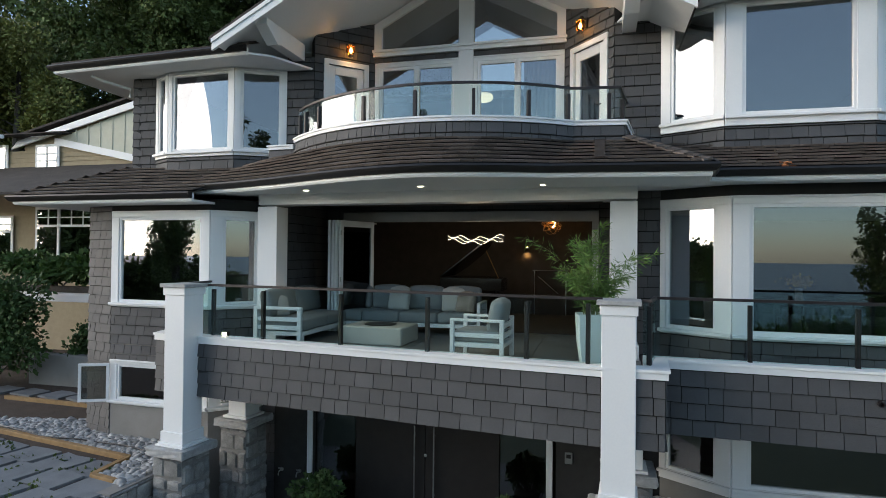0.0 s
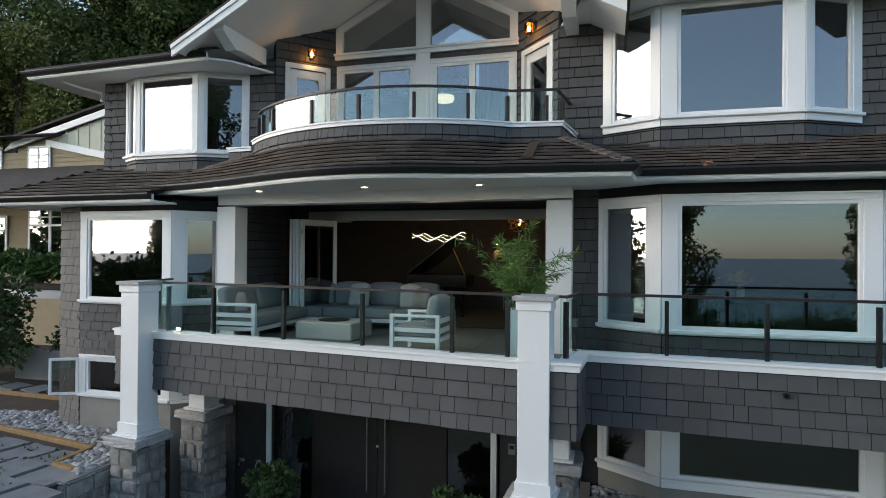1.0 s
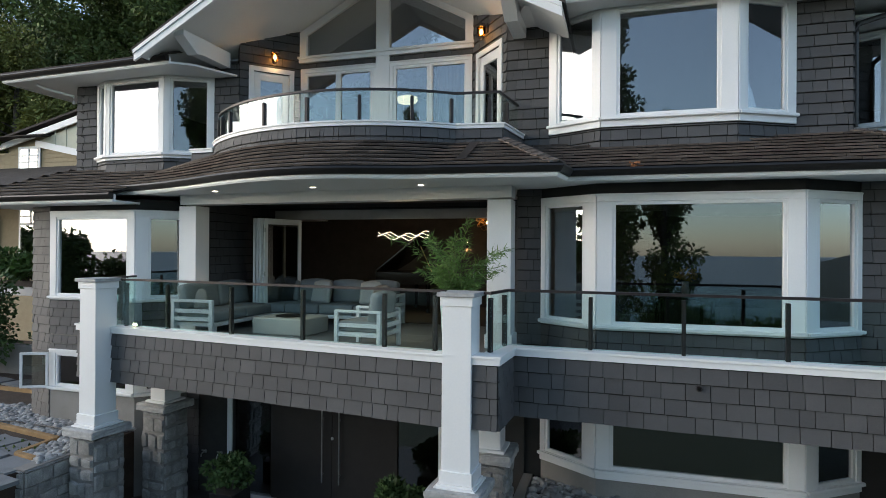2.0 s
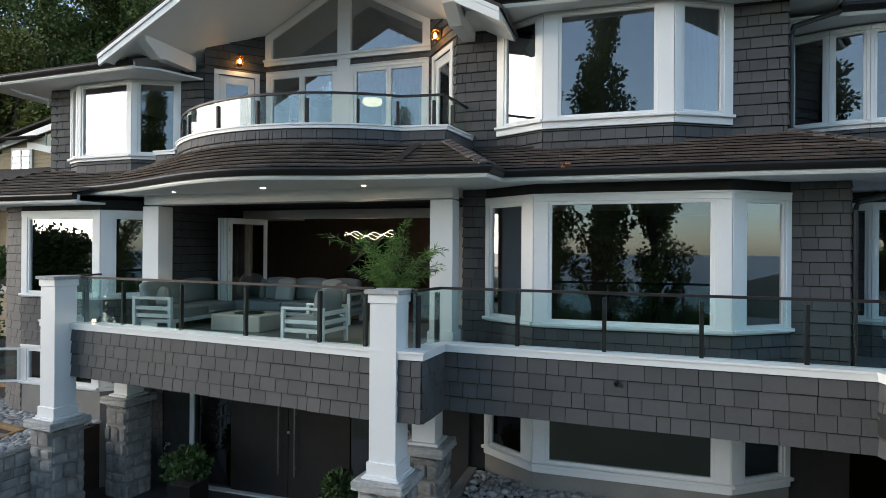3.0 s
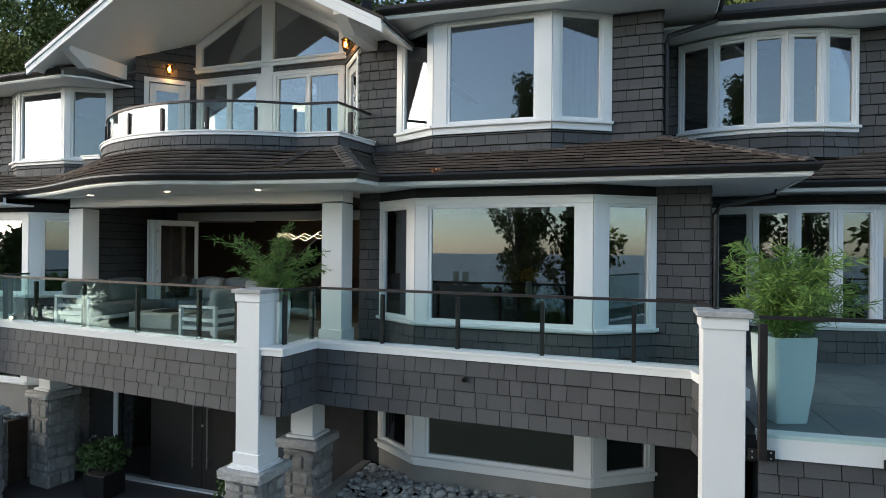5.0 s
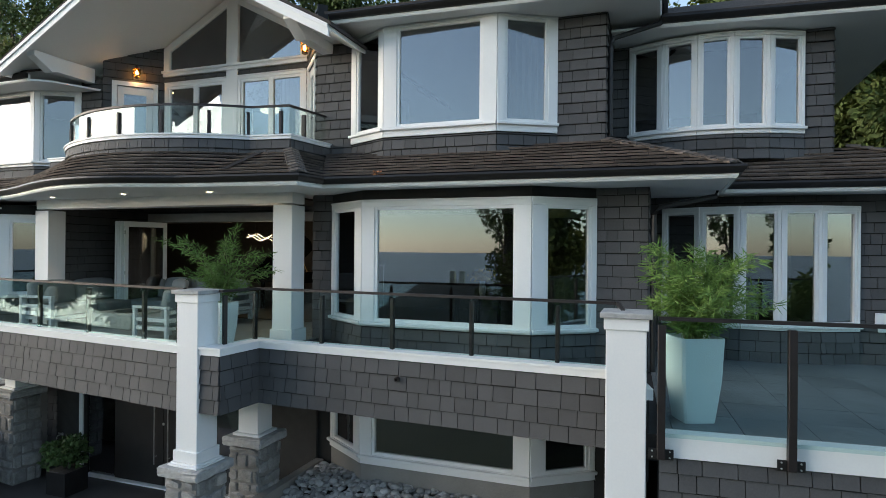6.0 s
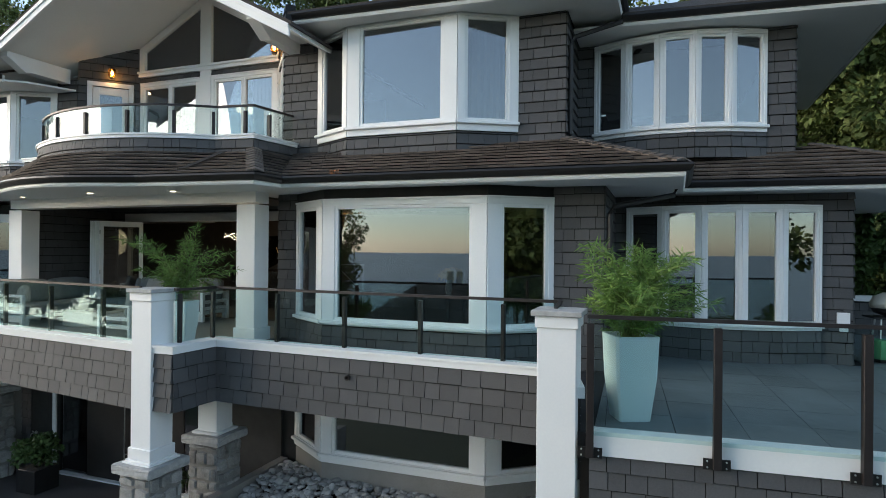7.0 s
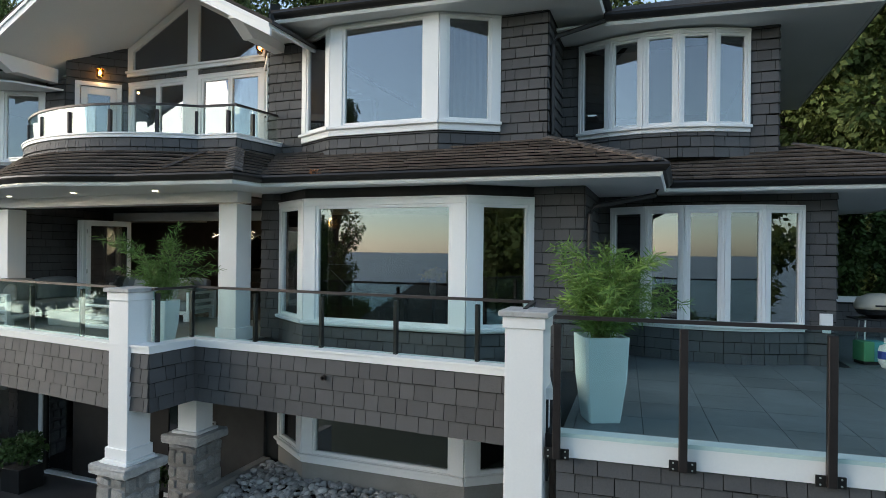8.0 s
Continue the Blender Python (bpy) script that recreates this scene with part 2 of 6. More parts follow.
# ---- ground, sea and the far side ----
def ground_height(x, y):
    if y > -6:
        return PATIO - 0.06
    return max(-26.0, PATIO - 0.06 - (-6 - y) * 0.30)


bm = bmesh.new()
gx = [-3000, -600, -150, -60, -30, -20, -14, -8, 0, 8, 14, 22, 40, 100, 400, 3000]
gy = [-90, -82.8, -60, -40, -25, -15, -6, 0, 6, 12, 20, 30, 60, 150, 600, 3000]
gv = [[bm.verts.new((x, y, ground_height(x, y))) for x in gx] for y in gy]
for j in range(len(gy) - 1):
    for i in range(len(gx) - 1):
        bm.faces.new((gv[j][i], gv[j][i + 1], gv[j + 1][i + 1], gv[j + 1][i]))
GRASS = surface("dim_lawn", (0.034, 0.043, 0.022), (0.060, 0.072, 0.036), 0.9, scale=0.6, fine=30, bump=0.6)
tagged(part("ground", bm, GRASS), "dark lawn sloping down to the shore", "ground", "", "structure")
WATER = surface("still_sea_water", (0.02, 0.03, 0.04), (0.03, 0.045, 0.055), 0.35, scale=0.02, fine=0.3, bump=0.2)
bm = bmesh.new()
for q in (((-4800, -4800), (4800, -4800), (4800, -80), (-4800, -80)),):
    bm.faces.new([bm.verts.new((x, y, -25.0)) for x, y in q])
tagged(part("water", bm, WATER), "calm grey-blue sea at dusk", "sea", "", "structure")

# ---- deck slabs ----
L1, L2 = Vector((-6.75, 7.65)), Vector((-0.33, 6.90))          # front edge of the lounge deck
DECK_OUT = [(-6.9, 7.72), (-0.33, 6.98), (0.34, 6.98), (0.42, 7.74), (5.42, 7.5), (5.55, 6.52), (8.64, 6.72), (12.5, 7.0), (12.5, 16.0), (9.46, 16.0), (9.46, 11.6), (5.82, 11.6), (5.82, 9.6), (0.3, 9.6), (0.3, 11.6), (-6.05, 11.6), (-6.05, 9.5), (-6.4, 9.45), (-6.9, 8.9)]
deck = part("deck_floor", prism(DECK_OUT, -0.28, -0.022), JOINT, None, "dark slate tiled deck floor")
tagged(deck, "", "floor", "", "structure")
LOUNGE = [(-6.7, 7.95), (-0.33, 7.2), (0.2, 7.2), (0.3, 7.92), (5.3, 7.7), (5.4, 8.9), (4.3, 8.9), (1.4, 8.9), (0.45, 9.5), (0.29, 11.49), (-5.99, 11.49), (-5.99, 9.45), (-6.7, 8.75)]
raised = part("deck_floor", prism(LOUNGE, -0.02, DECK - 0.022), JOINT, None, "dark slate tiled floor of the raised lounge deck")
tagged(raised, "", "floor", "", "structure")
# ---- walls and windows ----
def bay(pts, z0, z1, label, base, top, front=0.22, outer=0.09, inner=0.21, head=0.12, foot=0.08):
    """A bay: for each face a wall with a window, shingles below its sill; slim jambs at the outer ends, wide boards at the corners."""
    last = len(pts) - 2
    for k, (p0, p1) in enumerate(zip(pts, pts[1:])):
        n = (Vector(p1) - Vector(p0)).length
        wall(p0, p1, base, top, [(0.07, n - 0.07, z0 + 0.05, z1 - 0.05)], shingled=False)
        ob = bpy.data.objects[f"wall_{wall_count[0]}"]
        if base < z0:
            shingles(ob, n, base, z0)
        splayed = n < 1.3
        a = front if not splayed else (outer if k == 0 else inner)
        b = front if not splayed else (outer if k == last else inner)
        window(p0, p1, [(a, n - b)], z0, z1, label, head=head, foot=foot)


LSOFF = 2.53
LB = [(-9.05, 8.90), (-6.95, 8.87), (-6.28, 9.50)]
wall((-9.78, 9.12), (-9.05, 8.90), -2.97, LSOFF + 0.1)
wall((-9.78, 18.0), (-9.78, 9.12), -2.97, LSOFF + 0.1)
bay(LB, 0.68, 2.43, "white framed bay window mirroring the dusk sky", 0.0, LSOFF + 0.1, front=0.16, outer=0.12)
for p0, p1 in zip(LB, LB[1:]):
    n = (Vector(p1) - Vector(p0)).length
    wall(p0, p1, -2.97, 0.0, [(0.09, n - 0.09, -1.02, -0.36)], shingled=False, material=CONCRETE, label="concrete foundation wall below the bay")
    ob = bpy.data.objects[f"wall_{wall_count[0]}"]
    shingles(ob, n, -0.30, 0.0)
    window(p0, p1, [(0.16, n - 0.16)], -1.10, -0.29, "white framed basement window, dark inside", head=0.08, foot=0.08)
wall((-6.28, 9.50), (-6.0, 9.50), -2.97, SOFF + 0.1)

RB = [(0.57, 9.56), (1.46, 8.96), (4.21, 8.96), (5.07, 9.58)]
wall((0.17, 9.56), (0.57, 9.56), -2.97, SOFF + 0.1, shingle_from=-0.1)
bay(RB, 0.53, 2.56, "white framed bay window mirroring trees and sea", 0.0, SOFF + 0.1)
for k, (p0, p1) in enumerate(zip(RB, RB[1:])):
    n = (Vector(p1) - Vector(p0)).length
    wall(p0, p1, -2.97, 0.0, [(0.09, n - 0.09, -1.55, -0.25)], shingled=False, material=CONCRETE, label="concrete foundation wall below the bay")
    window(p0, p1, [(0.20 if k else 0.10, n - (0.20 if k < 2 else 0.10))], -1.68, -0.20, "white framed basement bay window, dark inside", foot=0.15)
wall((5.07, 9.58), (5.82, 9.56), -2.97, SOFF + 0.1, shingle_from=-0.1)
wall((5.82, 9.56), (5.82, 11.55), 0, SOFF + 0.1)


def arc(p0, p1, bulge, count):
    """Points of a flat arc from p0 to p1 that bulges to the right of the way."""
    a, b = Vector(p0), Vector(p1)
    d = b - a
    nrm = Vector((d.y, -d.x)).normalized()
    return [tuple(a + d * (i / count) + nrm * bulge * (1 - (2 * i / count - 1) ** 2)) for i in range(count + 1)]


# right wing: bow windows on both storeys
LOWBOW = arc((6.04, 11.5), (8.99, 11.5), 0.42, 5)
wall((5.82, 11.55), (9.44, 11.55), 0, SOFF + 0.1, [(0.27, 3.13, 0.5, 2.5)])
for p0, p1 in zip(LOWBOW, LOWBOW[1:]):
    n = (Vector(p1) - Vector(p0)).length
    window(p0, p1, [(0.05, n - 0.05)], 0.52, 2.52, "tall white casement of the bow window", sash=0.045, foot=0.10, head=0.08)
bowl = [(6.04, 11.54)] + [(x, y + 0.02) for x, y in LOWBOW] + [(8.99, 11.54)]
tagged(part("bow_base", prism(bowl, 0.0, 0.52), BACKING), "shingled base of the bow window", "wall", "", "structure")
for p0, p1 in zip(LOWBOW, LOWBOW[1:]):
    m, n = facet(p0, p1)
    ob = part("bow_wall", box(0, n, 0, 0.05, 0.0, 0.52), BACKING, None, "shingled apron of the bow window")
    ob.matrix_world = m
    tagged(ob, "", "wall", "", "structure")
    shingles(ob, n, 0.0, 0.52)
wall((9.44, 11.55), (9.44, 18.0), -2.97, SOFF + 0.1)

# upper storey
USOFF_L = 5.24
UB_L = [(-9.08, 10.02), (-8.62, 9.80), (-7.10, 9.75), (-6.25, 10.20)]
wall((-9.62, 18.0), (-9.62, 9.98), UP, USOFF_L)
wall((-9.62, 9.98), (-9.08, 10.02), UP, USOFF_L)
bay(UB_L, 3.55, 5.26, "white framed upper bay window mirroring a pale sky", UP, USOFF_L + 0.03, front=0.10, outer=0.10, inner=0.11, head=0.08, foot=0.11)
wall((-6.25, 10.20), (-5.7, 10.26), UP, 5.5)
D1, D2 = [(-5.7, 10.26), (-4.8, 11.13)], [(-0.98, 11.13), (-0.12, 10.13)]
wall(*D1, UP, 6.4, [(0.27, 1.13, UP, 5.42)])
wall(*D2, UP, 6.4, [(0.27, 1.15, UP, 5.42)])
wall((-0.12, 10.13), (0.62, 10.13), UP, USOFF)
UB_R = [(0.62, 10.13), (1.49, 9.66), (3.49, 9.66), (4.38, 10.15)]
bay(UB_R, 3.69, 5.62, "white framed upper bay window mirroring the sky", UP, USOFF, front=0.24, outer=0.16, inner=0.12, head=0.07, foot=0.16)
wall((4.38, 10.15), (5.16, 10.15), UP, USOFF)
wall((5.16, 10.15), (5.16, 11.52), UP, USOFF)
UPBOW = arc((5.47, 11.5), (8.20, 11.5), 0.38, 5)
wall((5.16, 11.52), (8.62, 11.52), UP, USOFF, [(0.38, 2.98, 3.8, 5.3)])
for p0, p1 in zip(UPBOW, UPBOW[1:]):
    m, n = facet(p0, p1)
    window(p0, p1, [(0.05, n - 0.05)], 3.72, 5.40, "tall white casement of the upper bow window", sash=0.045, head=0.08)
    ob = part("bow_wall", box(0, n, 0, 0.05, UP, 3.745), BACKING, None, "shingled apron of the upper bow window")
    ob.matrix_world = m
    tagged(ob, "", "wall", "", "structure")
    shingles(ob, n, UP, 3.735)
wall((8.62, 11.52), (8.62, 18.0), UP, USOFF)

# gable wall of the balcony: sliding doors below, raked windows above
GX0, GX1, GY = -4.8, -0.98, 11.13
GM = (GX0 + GX1) / 2
RAKE = 0.53
APEX = 7.36


def gable_z(x):
    return APEX - abs(x - GM) * RAKE


wall((GX0, GY), (GX1, GY), UP, 5.68, [(0.1, 1.75, UP + 0.1, 5.5), (2.07, 3.72, UP + 0.1, 5.5)])
for a, b in ((0.02, 1.78), (2.04, 3.80)):
    window((GX0 + a, GY), (GX0 + b, GY), [(0.1, (b - a) / 2 - 0.0), ((b - a) / 2 + 0.0, b - a - 0.1)], UP + 0.02, 5.56, "white sliding glass door on the balcony", sash=0.06, sill=False)
window_count[0] += 1
w = thing(f"window_{window_count[0]}", "white raked gable window, dark behind", "window", None, "", "structure")
part("mullion", box(GM - 0.15, GM + 0.15, GY - 0.04, GY + 0.1, UP, gable_z(GM), 0.004), WHITE, w)
part("foot", box(GX0 - 0.02, GX1 + 0.02, GY - 0.05, GY + 0.1, 5.69, 5.83, 0.004), WHITE, w)
part("sill", box(GX0 - 0.03, GX1 + 0.03, GY - 0.09, GY - 0.051, 5.77, 5.82, 0.006), WHITE, w)
for s in (-1, 1):
    xo, xi = (GX0, GM - 0.15) if s < 0 else (GX1, GM + 0.15)
    bm = bmesh.new()

    def quad(pts, y0, y1, bm):
        a = [bm.verts.new((x, y0, z)) for x, z in pts]
        b = [bm.verts.new((x, y1, z)) for x, z in pts]
        k = len(pts)
        bm.faces.new(a)
        bm.faces.new(b[::-1])
        for i in range(k):
            bm.faces.new((a[i], a[(i + 1) % k], b[(i + 1) % k], b[i]))
        bmesh.ops.recalc_face_normals(bm, faces=bm.faces[:])

    so = xo - s * 0.16
    quad([(xo, 5.83), (so, 5.83), (so, gable_z(so)), (xo, gable_z(xo))], GY - 0.04, GY + 0.1, bm)
    quad([(so, gable_z(so) - 0.16), (xi, gable_z(xi) - 0.16), (xi, gable_z(xi)), (so, gable_z(so))], GY - 0.038, GY + 0.1, bm)
    part("frame", bm, WHITE, w)
    bm = bmesh.new()
    quad([(so, 5.83), (xi, 5.83), (xi, gable_z(xi) - 0.15), (so, gable_z(so) - 0.15)], GY + 0.02, GY + 0.026, bm)
    p = part("pane", bm, PANE, w)
    p.visible_shadow = False


# balcony doors in the splayed walls
def balcony_door(ends):
    m, n = facet(*ends)
    d = thing("door", "white balcony door with a glazed upper half", "door", m, "balcony doors")
    a, b, top = 0.18, n - 0.14, 5.50
    for q in ((a, a + 0.1, UP, top - 0.1), (b - 0.1, b, UP, top - 0.1), (a, b, top - 0.1, top)):
        part("casing", box(q[0], q[1], -0.045, 0.1, q[2], q[3], 0.004), WHITE, d)
    bm = bmesh.new()
    c, e = a + 0.11, b - 0.11
    for q in ((c, c + 0.13, UP, top - 0.11), (e - 0.13, e, UP, top - 0.11), (c + 0.13, e - 0.13, UP, UP + 0.3), (c + 0.13, e - 0.13, top - 0.28, top - 0.11)):
        add_box(bm, q[0], q[1], 0.0, 0.05, q[2], q[3], 0.004)
    part("leaf", bm, WHITE, d)
    part("pane", box(c + 0.125, e - 0.125, 0.02, 0.026, UP + 0.29, top - 0.27), PANE, d)
    hn = bmesh.new()
    bmesh.ops.create_cone(hn, cap_ends=True, segments=12, radius1=0.015, radius2=0.012, depth=0.1, matrix=pose(e - 0.07, -0.06, UP + 1.0, 0, 90, 0))
    part("handle", hn, BLACK, d)


balcony_door(D1)
balcony_door(D2)

# recess of the lounge deck: side walls and the back wall with the wide opening
wall((-6.0, 9.5), (-6.0, 11.5), 0, SOFF + 0.1)
wall((-6.0, 11.5), (0.17, 11.5), 0, SOFF + 0.1, [(0.45, 5.65, 0.0, 2.45)])
wall((0.17, 11.5), (0.17, 9.56), 0, SOFF + 0.1)

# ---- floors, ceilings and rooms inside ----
tagged(part("floor_main", prism([(-9.6, 11.6), (9.4, 11.6), (9.4, 18), (-9.6, 18)], -0.25, DECK), SHADETONE), "dark wooden floor of the rooms", "floor", "", "structure")
tagged(part("ceiling_main", prism([(-9.5, 10.1), (-6.2, 10.1), (-6.2, 11.72), (0.5, 11.72), (0.5, 9.76), (5.6, 9.76), (5.6, 11.75), (9.2, 11.75), (9.2, 17.9), (-9.5, 17.9)], SOFF + 0.11, UP - 0.01), SOFFIT), "plain ceiling of the main storey", "ceiling", "", "structure")
tagged(part("ceiling_upper", prism([(-9.5, 10.4), (-5.6, 10.5), (-5.6, 14.0), (-0.2, 14.0), (-0.2, 10.3), (5.1, 10.3), (5.1, 11.6), (8.6, 11.6), (8.6, 18), (-9.5, 18)], USOFF + 0.02, USOFF + 0.06), SOFFIT), "plain ceiling of the upper storey", "ceiling", "", "structure")
wall((0.0, 14.3), (-6.0, 14.3), UP, 5.55, shingled=False, material=SHADETONE, label="dark back wall of the balcony room")
wall((9.44, 18.0), (-9.78, 18.0), -2.97, 5.56, shingled=False, material=SHADETONE, label="dark back wall of the rooms")

wall((2.9, 15.6), (-9.5, 15.6), DECK, SOFF + 0.1, shingled=False, material=SHADETONE, label="dark brown back wall of the living room")

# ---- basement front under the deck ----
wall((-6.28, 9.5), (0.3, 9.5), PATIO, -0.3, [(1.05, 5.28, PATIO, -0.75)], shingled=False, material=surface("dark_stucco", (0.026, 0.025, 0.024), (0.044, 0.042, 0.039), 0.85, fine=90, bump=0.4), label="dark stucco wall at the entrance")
tagged(part("patio", prism([(-8.2, 6.0), (1.0, 6.0), (1.0, 9.5), (-8.2, 9.5)], PATIO - 0.05, PATIO), surface("dark_patio_stone", (0.05, 0.045, 0.042), (0.10, 0.09, 0.085), 0.6, scale=1.5)), "dark stone patio at the entrance", "patio", "", "structure")


# ---- rims of the deck: shingled band with a white cap ----
def rim(points, z_top, z_bot, label, step=None):
    """points run from left to right as seen from outside."""
    for p0, p1 in zip(points, points[1:]):
        m, n = facet(p0, p1)
        wall_count[0] += 1
        ob = part(f"wall_{wall_count[0]}", box(0, n, 0, 0.2, z_bot, z_top - 0.11), BACKING, None, label)
        ob.matrix_world = m
        tagged(ob, "", "parapet", "", "structure")
        shingles(ob, n, z_bot, z_top - 0.11, course=0.2, zero=z_bot)
    pts = [(x, y, z_top) for x, y in points]
    cap = part("trim", sweep(pts, [(0.05, 0.0), (0.05, -0.03), (0.03, -0.035), (0.03, -0.11), (-0.24, -0.11), (-0.24, 0.0)]), WHITE, None, "white painted cap along the deck edge")
    tagged(cap, "", "trim", "", "structure")


rim([(-7.3, 8.6), (-7.12, 7.80), (-6.78, 7.72), (-0.33, 6.92), (0.37, 6.92), (0.42, 7.70), (5.45, 7.45), (5.66, 6.52)], RIM_TOP, RIM_BOT, "grey shingled parapet of the deck")
# right terrace: white fascia with shingles below
TERR = [(5.95, 6.47), (8.64, 6.66), (12.5, 6.95)]
for p0, p1 in zip(TERR, TERR[1:]):
    m, n = facet(p0, p1)
    wall_count[0] += 1
    ob = part(f"wall_{wall_count[0]}", box(0, n, 0, 0.2, PATIO, -0.2), BACKING, None, "grey shingled wall below the terrace")
    ob.matrix_world = m
    tagged(ob, "", "wall", "", "structure")
    shingles(ob, n, -1.4, -0.2)
fas = part("trim", sweep([(x, y, 0) for x, y in TERR], [(0.035, 0.03), (0.035, -0.2), (-0.03, -0.2), (-0.03, -0.06), (-0.13, -0.06), (-0.13, 0.03)]), WHITE, None, "white fascia board along the terrace edge")
tagged(fas, "", "trim", "", "structure")


# ---- columns ----
def square_ring(bm, w, d, z0, z1, bevel=0.0):
    add_box(bm, -w / 2, w / 2, -d / 2, d / 2, z0, z1, bevel)


def column(x, y, turn, top, base, name="column", w=0.38, foot=PATIO):
    c = thing(name, "white panelled square column on a stone plinth", "column", pose(x, y, 0, 0, 0, turn), "deck columns")
    part("shaft", box(-w / 2, w / 2, -w / 2, w / 2, base + 0.2, top - 0.13, 0.006), WHITE, c)
    bm = bmesh.new()
    add_box(bm, -w / 2 - 0.02, w / 2 + 0.02, -w / 2 - 0.02, w / 2 + 0.02, top - 0.17, top - 0.055, 0.005)
    part("neck", bm, WHITE, c)
    part("cap", box(-w / 2 - 0.055, w / 2 + 0.055, -w / 2 - 0.055, w / 2 + 0.055, top - 0.055, top, 0.006), CAPSTONE, c, "grey granite cap")
    bm = bmesh.new()
    add_box(bm, -w / 2 - 0.025, w / 2 + 0.025, -w / 2 - 0.025, w / 2 + 0.025, base + 0.055, base + 0.21, 0.005)
    add_box(bm, -w / 2 - 0.045, w / 2 + 0.045, -w / 2 - 0.045, w / 2 + 0.045, base + 0.025, base + 0.055, 0.004)
    add_box(bm, -w / 2 - 0.075, w / 2 + 0.075, -w / 2 - 0.075, w / 2 + 0.075, base, base + 0.025, 0.004)
    part("base", bm, WHITE, c)
    plinth(c, w + 0.16, base, foot)
    return c


def plinth(c, w, top, foot):
    """A stone-clad plinth: mortar core, rough stones as pieces, and a thick cap slab."""
    rng = random.Random(int(w * 1000 + top * 37))
    bm = box(-w / 2 - 0.09, w / 2 + 0.09, -w / 2 - 0.09, w / 2 + 0.09, top - 0.13, top, 0.02)
    bmesh.ops.subdivide_edges(bm, edges=bm.edges[:], cuts=3, use_grid_fill=True)
    for v in bm.verts:
        v.co += Vector((rng.uniform(-1, 1), rng.uniform(-1, 1), rng.uniform(-1, 1))) * 0.009
    part("capstone", bm, CAPSTONE, c, "rough granite slab")
    core = part("core", box(-w / 2, w / 2, -w / 2, w / 2, foot, top - 0.13), MORTAR, c)
    for k in range(4):
        rot = Matrix.Rotation(k * math.pi / 2, 4, "Z")
        z = foot
        while z < top - 0.16:
            h = rng.uniform(0.15, 0.33)
            h = min(h, top - 0.135 - z)
            u = -w / 2
            while u < w / 2 - 0.02:
                ww = min(rng.uniform(0.14, 0.30), w / 2 - u)
                if w / 2 - u - ww < 0.08:
                    ww = w / 2 - u
                bm = bmesh.new()
                j = [rng.uniform(0, 0.05) for _ in range(8)]
                prof = [(u + 0.008, z + 0.008 + j[0]), (u + ww * 0.4, z + 0.008 + j[6] * 0.3), (u + ww - 0.008, z + 0.008 + j[1]), (u + ww - 0.008, z + h - 0.008 - j[2]), (u + ww * 0.55, z + h - 0.006 - j[7] * 0.3), (u + 0.008, z + h - 0.008 - j[3])]
                out = rng.uniform(0.022, 0.05)
                cx, cz = u + ww / 2, z + h / 2
                a = [bm.verts.new((px, -w / 2 + 0.005, pz)) for px, pz in prof]
                b = [bm.verts.new((cx + (px - cx) * 0.84, -w / 2 - out + rng.uniform(-0.008, 0.008), cz + (pz - cz) * 0.84)) for px, pz in prof]
                tip = bm.verts.new((cx, -w / 2 - out - 0.008, cz))
                for i in range(6):
                    bm.faces.new((a[i], a[(i + 1) % 6], b[(i + 1) % 6], b[i]))
                    bm.faces.new((b[i], b[(i + 1) % 6], tip))
                bm.transform(rot)
                part("stone", bm, STONE, c)
                u += ww
            z += h


ang = math.degrees(math.atan2(L2.y - L1.y, L2.x - L1.x))
column(-6.44, 7.57, ang, 1.21, -1.20)
column(-0.13, 7.06, -3, 1.18, -1.24)
column(5.64, 6.59, 0, 1.17, -1.24)


def stub(x, y, turn, base):
    c = thing("support_column", "short white column on a stone plinth under the deck", "column", pose(x, y, 0, 0, 0, turn), "deck supports")
    part("shaft", box(-0.18, 0.18, -0.18, 0.18, base + 0.03, -0.35, 0.006), WHITE, c)
    part("base", box(-0.24, 0.24, -0.24, 0.24, base, base + 0.04, 0.006), WHITE, c)
    plinth(c, 0.52, base, PATIO)


stub(-6.22, 8.85, ang, -1.10)
stub(0.03, 8.15, 0, -1.12)


# tall posts under the soffit
def porch_post(x, y):
    c = thing("porch_post", "white square post between deck and soffit", "post", pose(x, y, 0), "porch posts")
    part("shaft", box(-0.19, 0.19, -0.19, 0.19, 0.2, SOFF - 0.2, 0.006), WHITE, c)
    part("base", box(-0.22, 0.22, -0.22, 0.22, DECK, DECK + 0.22, 0.008), WHITE, c)


porch_post(-5.98, 9.29)
porch_post(-0.01, 9.07)
tagged(part("beam", prism([(-6.17, 9.13), (0.18, 8.89), (0.18, 9.25), (-6.17, 9.49)], SOFF - 0.17, SOFF + 0.06), WHITE), "white beam across the covered deck", "beam", "", "structure")
# dark sheet under the pale soffit: the recess's shade put into colour
tagged(part("header_dark", box(-5.79, -0.29, 9.5, 11.49, SOFF - 0.02, SOFF + 0.05), SHADETONE), "dark sheet standing in for the shade on the covered deck's ceiling", "ceiling", "", "structure")

